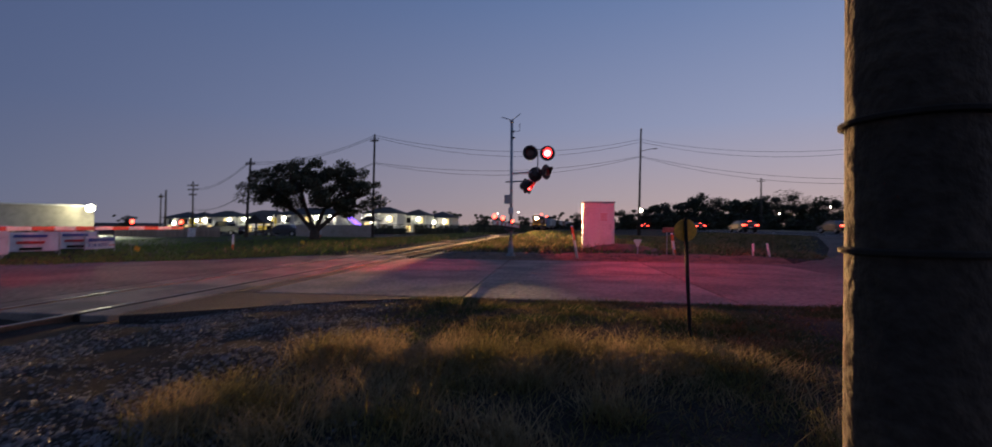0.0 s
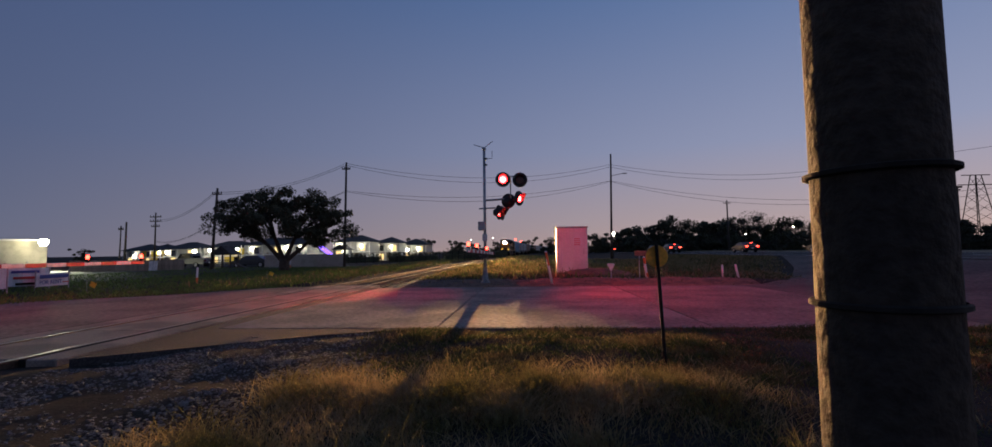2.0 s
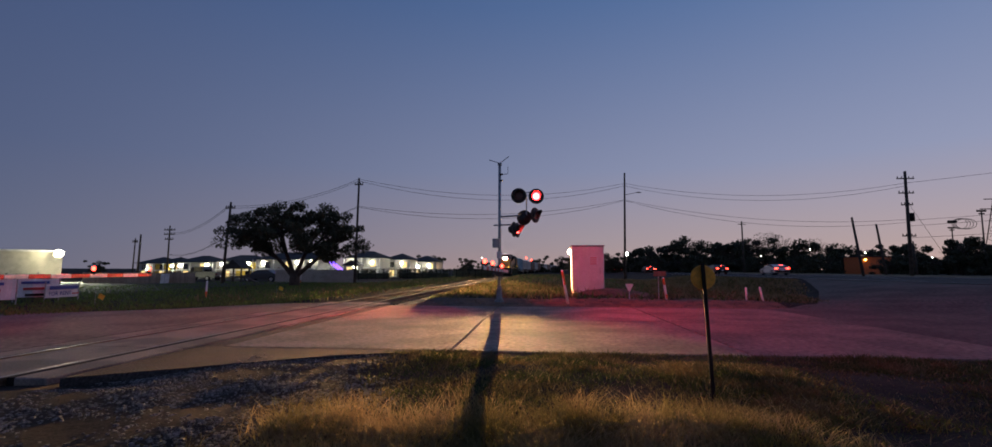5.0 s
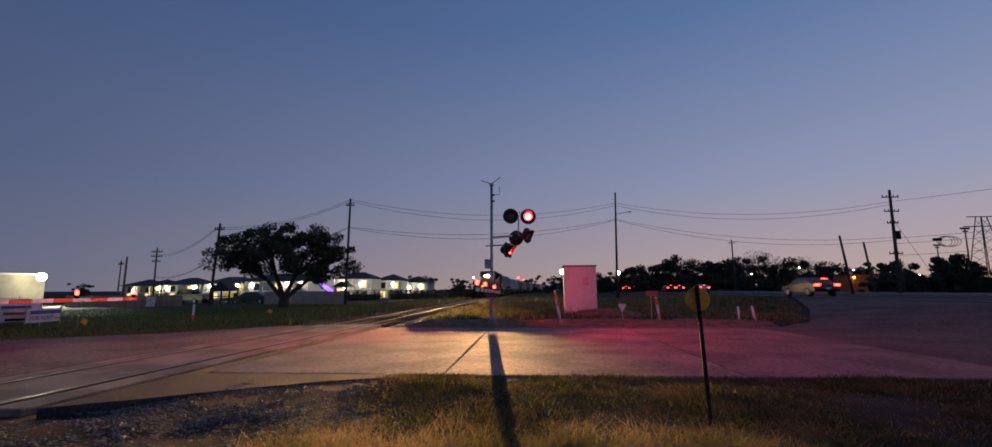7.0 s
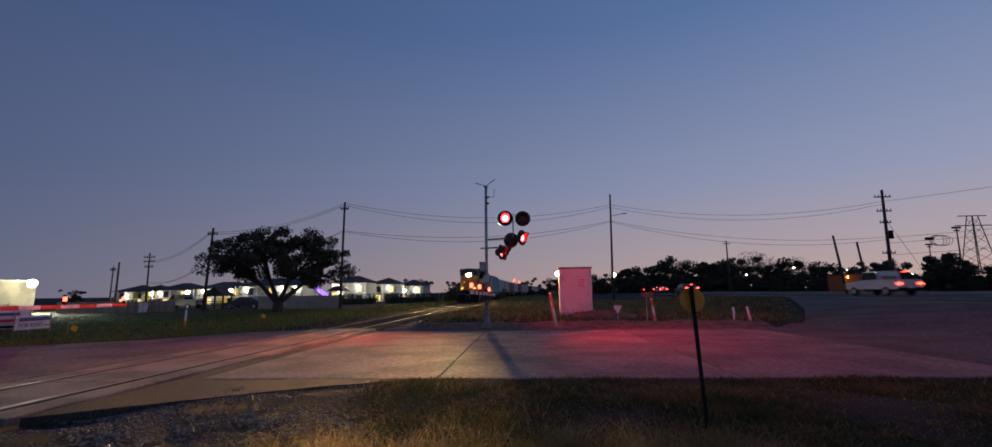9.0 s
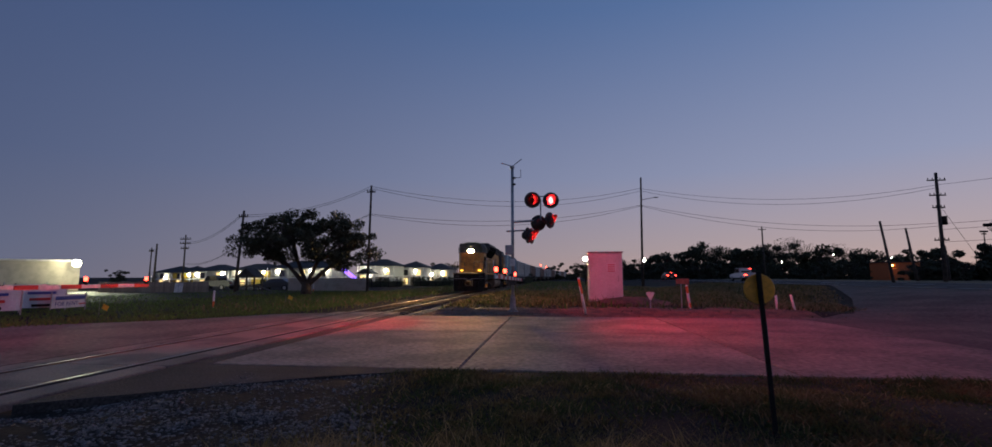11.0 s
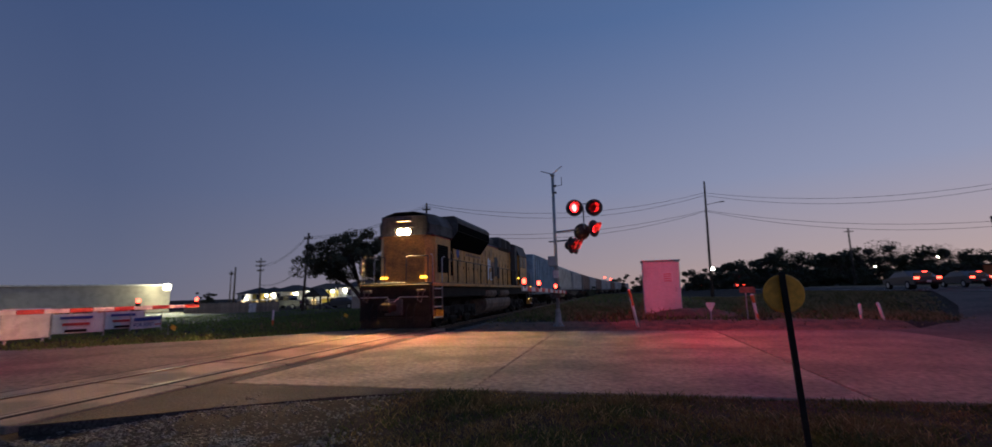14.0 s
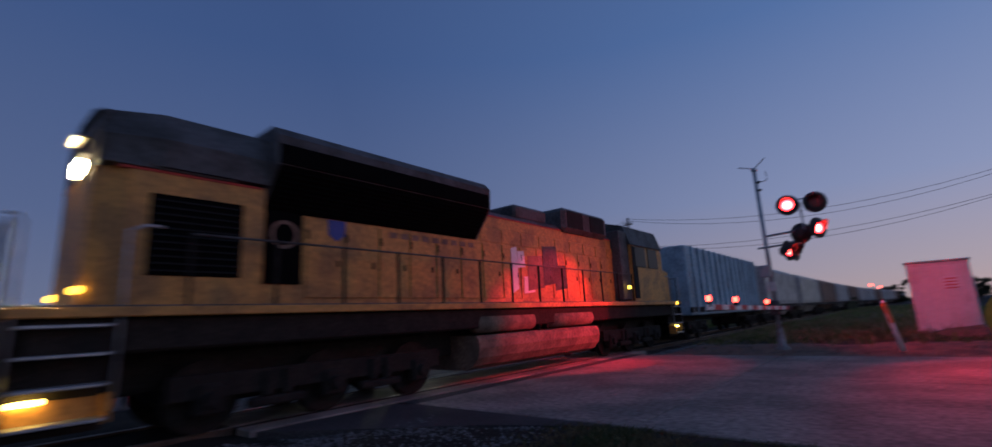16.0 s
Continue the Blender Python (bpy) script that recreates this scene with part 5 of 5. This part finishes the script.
flats(-29.2, 87, 6.5, -.2, [(-31.4, 2.8), (-27.4, 2.65)], (), 3.7)
flats(-24.6, 93, 5.0, -.2, [(-26.4, 2.65), (-23.6, 2.6)], (), 3.5)
flats(-20.9, 99, 5.5, -.2, [(-22.8, 2.55), (-21.9, 2.0), (-19.6, 2.2)], (), 3.2)
# purple lit stair rail in front of the flats
st = thing("staircase", "outdoor stair with purple strip lights along its rail", "stairs", (-26.7, 70, -.3))
for k in range(10):
    part("step", Geo().box((-1.2 + k * .27, 0, 2.65 - k * .27), (.3, 1.1, .06), .01), M_GALV, st)
for y in (-.55, .55):
    part("stringer", Geo().pipe([(-1.35, y, 2.75), (1.35, y, .1)], .07, 6), M_GALV, st)
    part("strip_light", Geo().pipe([(-1.35, y, 3.05), (1.2, y, 1.05)], .085, 8), G_PURPLE, st, "glowing purple strip")
for k in (-1.3, 1.2):
    part("post", Geo().cyl((k, .55, 0), (k, .55, 2.9 if k < 0 else 1.1), .05, .05, 8), M_GALV, st)
# grey low wall by the oak
tagged(part("wall_west", Geo().box((-21.5, 52, .55), (9, .25, 1.6), .03), M_BRICK), "low pale garden wall behind the oak", "wall", kind="structure")

fence = thing("fence", "weathered wooden board fence", "fence", (0, 0, 0))
board = Geo().box((0, 0, .53), (.205, .03, 1.06), .006).mesh("board", M_FENCE)
a, b = Vector((-41.0, 44.4)), Vector((-30.6, 45.6))
for k in range(48):
    q = a.lerp(b, k / 47)
    part("board", board, None, fence, at=pose(q.x, q.y, ground_z(q.x, q.y) + random.uniform(-.03, .03), 0, random.uniform(-1, 1), 8))
for z in (.32, .85):
    part("fence_rail", Geo().box((0, .04, 0), ((b - a).length, .05, .09), .01), M_FENCE, fence, "", False, pose((a.x + b.x) / 2, (a.y + b.y) / 2, z - .05, 0, 0, 7.9))
fr = thing("fence", "tall dark mesh fence in front of the flats", "fence", (0, 0, 0))
for k in range(20):
    part("post", Geo().cyl((-22 + k * .9, 66 + k * .9, -.1), (-22 + k * .9, 66 + k * .9, 1.5), .04, .04, 6), M_GRIME, fr)
part("fence_rail", Geo().pipe([(-22, 66, 1.45), (-4.9, 83.1, 1.45)], .03).pipe([(-22, 66, .7), (-4.9, 83.1, .7)], .02).pipe([(-22, 66, .1), (-4.9, 83.1, .1)], .02), M_GRIME, fr)

play = thing("playset", "dark wooden play tower with a pitched roof beside the fence", "playset", (-29.4, 50.4, -.2))
for x_ in (-.9, .9):
    for y_ in (-.7, .7):
        part("post", Geo().box((x_, y_, .85), (.14, .14, 1.7), .015), M_WOOD, play)
part("roof", Geo().add([(-1.2, -.9, 1.6), (1.2, -.9, 1.6), (1.2, .9, 1.6), (-1.2, .9, 1.6), (0, -.95, 2.6), (0, .95, 2.6)], [(0, 3, 5, 4), (1, 4, 5, 2), (0, 4, 1), (3, 2, 5), (0, 1, 2, 3)]), M_ROOF, play)
part("platform", Geo().box((0, 0, .7), (1.9, 1.5, .08), .01), M_WOOD, play)
for z_ in (.85, 1.05):
    part("guard_rail", Geo().box((0, -.74, z_), (1.9, .05, .10), .01), M_WOOD, play)
part("slide", Geo().add([(.9, -.3, .72), (.9, .3, .72), (2.4, .3, .1), (2.4, -.3, .1), (.9, -.3, .80), (.9, .3, .80), (2.4, .3, .18), (2.4, -.3, .18)], [(0, 1, 2, 3), (7, 6, 5, 4), (0, 4, 5, 1), (2, 6, 7, 3), (0, 3, 7, 4), (1, 5, 6, 2)]), M_WOOD, play)
wb = thing("sign_board", "bright white board leaning on the wooden fence", "sign", pose(-33.0, 44.75, -.06, -8, 0, 8))
part("panel", Geo().box((0, 0, .50), (.78, .05, .92), .02), M_WHITE, wb)
part("frame", Geo().box((0, -.03, .50), (.05, .03, .92), .006), M_GALV, wb)
kiosk = thing("porch", "small gabled porch with a lit doorway before the flats", "porch", (-28.2, 79, -.2))
part("wall", Geo().box((0, .8, 1.1), (2.6, 1.6, 2.2), .03), M_SIDING, kiosk)
part("roof", Geo().add([(-1.6, -.5, 2.2), (1.6, -.5, 2.2), (1.6, 1.9, 2.2), (-1.6, 1.9, 2.2), (0, -.5, 3.1), (0, 1.9, 3.1)], [(0, 3, 5, 4), (1, 4, 5, 2), (0, 4, 1), (3, 2, 5), (0, 1, 2, 3)]), M_ROOF, kiosk)
part("door", Geo().box((-.35, -.03, 1.0), (.9, .06, 1.9), .01), G_WINDOWLIT, kiosk, "lit glass door")
bulb(kiosk, (.6, -.25, 1.95), .16)

shop = thing("shop_building", "long low beige shop with a porch, lit by a flood lamp", "building", pose(-50.5, 51, -.1, 0, 0, 63))
part("wall", Geo().box((-25, 4, 1.7), (50, 8, 3.4), .03), M_BRICK, shop)
part("parapet", Geo().box((-25, -.06, 3.36), (50.2, .3, .2), .02), M_WHITE, shop)
part("awning", Geo().add([(-31, -.22, 3.25), (-15, -.22, 3.25), (-17, -2.6, 2.6), (-29, -2.6, 2.6), (-31, -.22, 3.1), (-15, -.22, 3.1), (-17, -2.6, 2.4), (-29, -2.6, 2.4)], [(0, 1, 2, 3), (7, 6, 5, 4), (3, 2, 6, 7), (0, 3, 7, 4), (2, 1, 5, 6)]), M_ROOF, shop, "dark shingled porch roof")
for k in range(5):
    part("column", Geo().box((-28.8 + k * 2.9, -2.4, 1.2), (.24, .24, 2.4), .03), M_WHITE, shop, "white porch column")
for k in range(4):
    wn_ = part("window", Geo().box((-27.4 + k * 2.9, -.05, 1.5), (1.6, .1, 1.5), .02), M_WINDOW, shop)
    part("frame", Geo().box((-27.4 + k * 2.9, -.09, 2.3), (1.7, .08, .1), .01), M_WHITE, wn_)
part("lamp_box", Geo().box((-.6, -.4, 3.1), (.5, .4, .3), .04), M_GALV, shop)
part("flood_lens", Geo().lathe([(0, -.42), (.28, -.36), (.42, -.12), (.42, .12), (.28, .36), (0, .42)], Matrix.Translation((-.6, -.85, 3.1)), 16), G_FLOOD, shop, "glaring warm flood lamp", True)
part("flood_lens", Geo().lathe([(0, -.3), (.22, -.2), (.3, 0), (.22, .2), (0, .3)], Matrix.Translation((-32.6, -.75, 2.75)), 14), G_FLOOD, shop, "glaring warm flood lamp")
part("lamp_box", Geo().box((-32.6, -.30, 2.78), (.4, .34, .3), .04), M_GALV, shop)
far_shop = thing("shop_building", "low beige building far down the road", "building", pose(-62, 14, -.1, 0, 0, 80))
part("wall", Geo().box((0, 3, 1.8), (26, 6, 3.6), .03), M_BRICK, far_shop)
part("roof_edge", Geo().box((0, 2.9, 3.65), (26.6, 6.8, .16), .02), M_WHITE, far_shop)

lot = part("pavement", sheet(list(np.linspace(-62, -22, 12)), list(np.linspace(27, 50, 8)), lambda x, y: ground_z(x, y) + .05), M_ASPHALT)
tagged(lot, "pale concrete car park in front of the shop", "pavement", kind="structure")


def banner(x, y, w, h, turn, label, rows):
    B = thing("banner", label, "banner", pose(x, y, ground_z(x, y), 0, 0, turn))
    g = Geo()
    n = 10
    g.v = [(-w / 2 + w * i / n, .05 * math.sin(i * 1.3) + k * .006, .18 + z) for k in (0, 1) for i in range(n + 1) for z in (0, h)]
    o = 2 * (n + 1)
    g.f = [(2 * i, 2 * i + 2, 2 * i + 3, 2 * i + 1) for i in range(n)] + [(o + 2 * i, o + 2 * i + 1, o + 2 * i + 3, o + 2 * i + 2) for i in range(n)]
    g.mi = [0] * len(g.f)
    part("cloth", g, M_CLOTH, B)
    for s in (-1, 1):
        part("stake", Geo().cyl((s * w / 2, 0, -.1), (s * w / 2, 0, h + .3), .025, .025, 8), M_GALV, B)
    for k in range(rows):
        part("text_bar", Geo().box((-.05 * w, -.075, .18 + h * (1 - (k + .6) / rows)), (w * (.62 - .1 * k), .012, h / rows * .42), .003), (M_BLUE, M_RED, M_GRIME)[k % 3], B)
    return B


def lettering(body, size, mat, parent, at):
    """Flat words in the built-in font, centred, reading along x and upright."""
    cu = bpy.data.curves.new("lettering", "FONT")
    cu.body, cu.size, cu.align_x, cu.align_y, cu.extrude = body, size, "CENTER", "CENTER", .003
    tmp = bpy.data.objects.new("lettering", cu)
    me = bpy.data.meshes.new_from_object(tmp)
    bpy.data.objects.remove(tmp)
    me.materials.append(mat)
    return tagged(part("lettering", me, None, parent, "", False, Matrix.Translation(at) @ TURN), kind="stuff")


bn = banner(-18.9, 21.7, 1.75, .58, 97, "white printed rental banner with blue lettering staked in the grass", 0)
part("text_bar", Geo().box((0, -.075, .62), (1.5, .012, .16), .003), M_BLUE, bn)
lettering("FOR RENT", .25, M_BLUE, bn, (-.18, -.075, .36))
part("text_bar", Geo().box((.62, -.075, .34), (.36, .012, .05), .003), M_RED, bn)
bn = banner(-22.0, 22.4, 2.1, 1.0, 97, "large white printed sports banner by the road", 0)
part("text_bar", Geo().box((0, -.075, 1.02), (1.7, .012, .12), .003), M_RED, bn)
lettering("SOCCER", .44, M_GRIME, bn, (0, -.08, .70))
part("text_bar", Geo().box((.1, -.075, .36), (1.4, .012, .09), .003), M_BLUE, bn)
banner(-18.9, 18.7, 1.7, .8, 65, "white printed banner by the road", 3)
banner(-19.6, 21.2, 1.5, .8, 60, "white printed banner by the road", 3)
bx = thing("sign_board", "plain white board standing by the road", "sign", pose(-17.9, 16.2, -.08, 0, 0, 70))
part("panel", Geo().box((0, 0, .75), (1.35, .14, 1.1), .03), M_WHITE, bx)
for s in (-1, 1):
    part("leg", Geo().box((s * .5, 0, .12), (.08, .1, .3), .01), M_GALV, bx)
for k in range(3):
    stake("bollard", "thick white bollard at the car park edge", (-21.2 + k * .55, 12.4 - k * .75, -.05), (0, 0, .95), .13, M_WHITE)


def hedge(x, y, w, d, h, turn):
    t = thing("hedge", "low dark clipped hedge", "hedge", pose(x, y, -.05, 0, 0, turn))
    sp = [(random.uniform(-w / 2, w / 2), random.uniform(-d / 2, d / 2), random.uniform(.15, h), .28) for _ in range(int(w * 14))]
    part("foliage", leaf_cloud(sp, .09, int(w * 500), .9), M_LEAF, t)
    part("core", Geo().box((0, 0, h * .35), (w * .94, d * .6, h * .7), .15), M_LEAF, t)


hedge(-23.5, 22.5, 4.5, 1.0, 1.0, 62)
hedge(-25.0, 16.5, 4.0, 1.0, 1.0, 75)
hedge(-16.5, 4.0, 3.0, 1.2, .9, 60)
for x_, y_, w_, h_ in ((-24.5, 74, 9, 1.3), (-16.0, 80, 9, 1.4), (-9.5, 92, 8, 1.6), (-36, 70, 7, 1.1), (-5, 110, 8, 2.2), (-12, 118, 10, 2.4)):
    hedge(x_, y_, w_, 1.4, h_, 35)
ob_ = thing("shop_building", "small building behind the trees, orange lamplight painted on its wall", "building", (74.6, 110, .6))
# orange lamplight is put into the wall colour
part("wall", Geo().box((0, 3, 1.9), (6, 6, 3.8), .05), M_ORANGE, ob_)
part("roof", Geo().box((0, 3, 3.9), (6.6, 6.6, .2), .03), M_ROOF, ob_)
bulb(ob_, (-2.5, -.4, 3.2), .16, G_STEP)


def small_lamp(x, y, z, mat, label, r=.2):
    t = thing("street_lamp", label, "street lamp", (x, y, .4))
    part("pole", Geo().cyl((0, .3, 0), (0, .3, z - .4), .07, .05, 8), M_GRIME, t)
    part("head", Geo().lathe([(0, -r), (r * .7, -r * .7), (r, 0), (r * .7, r * .7), (0, r)], Matrix.Translation((0, 0, z - .4)), 12), mat, t, "glowing lamp head", True)


small_lamp(6.9, 66, 3.8, G_WHITE, "far street lamp glowing warm white", .28)
small_lamp(-1.2, 172, 5.6, G_TAIL, "far red signal lamp", .3)
small_lamp(.6, 176, 5.0, G_TAIL, "far red signal lamp", .25)
small_lamp(13.6, 62, 3.45, G_WHITE, "far street lamp glowing warm white", .2)
for x, y, z in ((71, 128, 6.8), (84, 128, 6.0), (101, 126, 6.6), (108, 126, 6.5), (60, 130, 5.2), (95, 122, 4.6), (-14.0, 145, 5.0), (-8.5, 160, 6.0)):
    small_lamp(x, y, z, G_WHITE, "small far street lamp glowing", .11)

# ---- road vehicles ----


def vehicle(paint, label, kind, lit=True):
    """Car on the highway heading +y: shaped body, cabin, wheels, glowing tail lamps."""
    V = thing("car", label, "car", group="cars on the highway")
    if kind == "pickup":
        L, roof, side = 5.6, 1.85, [(-2.8, .5), (2.75, .5), (2.8, .95), (1.6, 1.12), (1.2, 1.15), (.75, 1.82), (-.75, 1.85), (-.95, 1.2), (-2.8, 1.18)]
        glass_ = [(1.05, 1.2), (.68, 1.74), (-.68, 1.76), (-.82, 1.22)]
    elif kind == "hatch":
        L, roof, side = 4.24, 1.40, [(-2.1, .42), (-2.0, .30), (2.0, .30), (2.12, .62), (1.95, .78), (1.05, .96), (.25, 1.36), (-.75, 1.40), (-1.55, 1.16), (-2.02, 1.0), (-2.12, .72)]
        glass_ = [(.85, .98), (.22, 1.31), (-.75, 1.34), (-1.35, 1.14), (-1.45, 1.0)]
    else:
        L, roof, side = 4.6, 1.45, [(-2.3, .38), (2.25, .38), (2.3, .75), (1.2, .95), (.4, 1.42), (-.9, 1.45), (-1.7, 1.02), (-2.3, .95)]
        glass_ = [(1.0, .98), (.36, 1.36), (-.85, 1.38), (-1.5, 1.02)]
    turn = Matrix(((0, 1, 0, 0), (1, 0, 0, 0), (0, 0, 1, 0), (0, 0, 0, 1)))
    body = Geo()
    n = len(side)
    for w, sh in ((-.92, .92), (-.80, 1.0), (.80, 1.0), (.92, .92)):
        body.v += [(w * (1 if z < 1.05 else .86), y * (1 if abs(w) < .9 else .985), .42 + (z - .42) * (1 if abs(w) < .9 else .985)) for y, z in side]
    for k in range(3):
        body.f += [(k * n + i, k * n + (i + 1) % n, (k + 1) * n + (i + 1) % n, (k + 1) * n + i) for i in range(n)]
    body.f += [tuple(range(n)), tuple(range(3 * n, 4 * n))[::-1]]
    body.mi = [0] * len(body.f)
    bd = part("body", body, paint, V)
    for s in (-1, 1):
        m = len(glass_)
        g = Geo()
        g.v = [(s * .815, y, z) for y, z in glass_] + [(s * .80, y, z) for y, z in glass_]
        g.f = [tuple(range(m)), tuple(range(m, 2 * m))[::-1]]
        g.mi = [0, 0]
        part("side_window", g, M_WINDOW, bd)
    part("rear_window", Geo().box((0, side[-2][0] + .02, (side[-2][1] + side[-1][1]) / 2 + .14), (1.2, .04, .3), .01), M_WINDOW, bd)
    for s in (-1, 1):
        for y in (-L * .30, L * .31):
            w = part("wheel", Geo().cyl((s * .74, y, .34), (s * .95, y, .34), .34, .34, 18), M_RUBBER, V)
            part("rim", Geo().cyl((s * .95, y, .34), (s * .955, y, .34), .21, .19, 14), M_GALV, w)
        part("tail_lamp", Geo().box((s * .72, -L / 2 - .0, .88), (.34, .10, .16), .03), G_TAIL if lit else M_DARKRED, V, "red tail lamp")
    part("tail_lamp", Geo().box((0, -L / 2 + .3, roof - .1), (.3, .1, .05), .01), G_TAIL if lit else M_DARKRED, V, "red brake lamp")
    part("bumper", Geo().box((0, -L / 2, .5), (1.7, .16, .22), .05), M_GRIME, V)
    part("plate", Geo().box((0, -L / 2 - .085, .62), (.3, .02, .15), .004), M_WHITE, V)
    part("headlamp", Geo().box((.62, L / 2 - .02, .72), (.3, .08, .14), .03), M_CLOTH, V)
    part("headlamp", Geo().box((-.62, L / 2 - .02, .72), (.3, .08, .14), .03), M_CLOTH, V)
    return V


hatch = vehicle(M_WCAR, "white hatchback with red brake lamps on the highway", "hatch")
pickup = vehicle(M_WCAR, "white pickup truck driving along the highway", "pickup")
sedan = vehicle(M_DCAR, "dark car with red tail lamps on the highway", "car")
# parked by the fence
parked = vehicle(M_DCAR, "dark pickup truck parked by the flats", "pickup", False)
parked.matrix_basis = pose(-40.5, 60.0, -.16, 0, 0, 84)
parked2 = vehicle(M_DCAR, "dark car parked by the flats", "car", False)
parked2.matrix_basis = pose(-31.0, 58.0, -.16, 0, 0, 96)
for c in (parked, parked2):
    tagged(c, group="parked cars")

# x lane, start y at 0 s, speed in metres a second
lane_cars = [(sedan, 31.0, 25.5, 11.0)]
for x_, y_, v_ in ((26.0, 63, 8.5), (24.6, -56, 13.9), (34.0, 58, 7.0), (29.8, 95, 5.0), (26.0, 128, 4.0), (29.6, 150, 3.0), (26.0, -105, 11.0), (34.0, -75, 9.4)):
    lane_cars.append((copy_thing(sedan, Matrix.Identity(4)), x_, y_, v_))

# ---- motion ----
HEAD = [(0, 157.0), (2, 137.0), (4, 117.0), (6.5, 92.0), (7, 87.2), (9, 67.2), (11.5, 42.6), (12, 37.9), (13, 29.0), (13.5, 24.9), (14, 20.8), (14.5, 16.7), (15, 12.7), (15.5, 8.9), (16, 5.2)]


def rail_pose(y0, y1):
    """Pose of a vehicle whose two bogies stand on the track at y0 and y1, seen from y0."""
    x0, x1 = track_x(y0), track_x(y1)
    return x0, x1, math.degrees(math.atan2(-(x1 - x0), y1 - y0))


def motions():
    for t0, rows in ((0, HEAD),):
        out = []
        for t, yh in rows:
            y = yh - 1.05
            x0, x1, rz = rail_pose(y + 4.8, y + 17.6)
            out.append((t, Matrix.Translation((x0, y + 4.8, 0)) @ Matrix.Rotation(radians(rz), 4, "Z") @ Matrix.Translation((0, -4.8, 0))))
        walk(loco, out)
        off = 23.2
        for c, k in zip(train, order):
            ln = (15.5, 16.4, 16.4)[k]
            mid = off + ln / 2
            out = []
            for t, yh in rows:
                y = yh - 1.05 + mid
                x0, x1, rz = rail_pose(y - ln / 2 + 2, y + ln / 2 - 2)
                out.append((t, pose((x0 + x1) / 2, y, 0, 0, 0, rz)))
            walk(c, out)
            off += ln + 1.1
    walk(hatch, [(0, pose(34, -6, .84)), (3.3, pose(34, 39.6, .84)), (3.5, pose(34, 42.4, .84)), (4.0, pose(34, 51.6, .84)), (7.5, pose(34, 98, .84)), (16, pose(34, 210, .84))])
    walk(pickup, [(0, pose(30, -120, .84)), (8.8, pose(30, 37.0, .84)), (9.0, pose(30, 40.6, .84)), (11.5, pose(30, 84, .84)), (16, pose(30, 158, .84))])
    for c, x, y, v in lane_cars:
        walk(c, [(T0, pose(x, y, .84)), (T1, pose(x, y + v * T1, .84))])
    # the signal lamps swap every 0.597 s: each disc turns its glowing side away
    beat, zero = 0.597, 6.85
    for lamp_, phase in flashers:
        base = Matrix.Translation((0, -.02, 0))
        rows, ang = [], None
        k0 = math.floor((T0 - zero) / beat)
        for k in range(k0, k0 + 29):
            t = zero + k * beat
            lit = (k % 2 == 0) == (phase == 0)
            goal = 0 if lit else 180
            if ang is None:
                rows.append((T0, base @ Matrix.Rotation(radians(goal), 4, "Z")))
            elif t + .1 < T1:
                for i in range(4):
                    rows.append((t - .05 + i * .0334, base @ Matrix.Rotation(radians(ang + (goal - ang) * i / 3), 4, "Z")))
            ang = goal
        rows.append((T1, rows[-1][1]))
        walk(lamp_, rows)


motions()
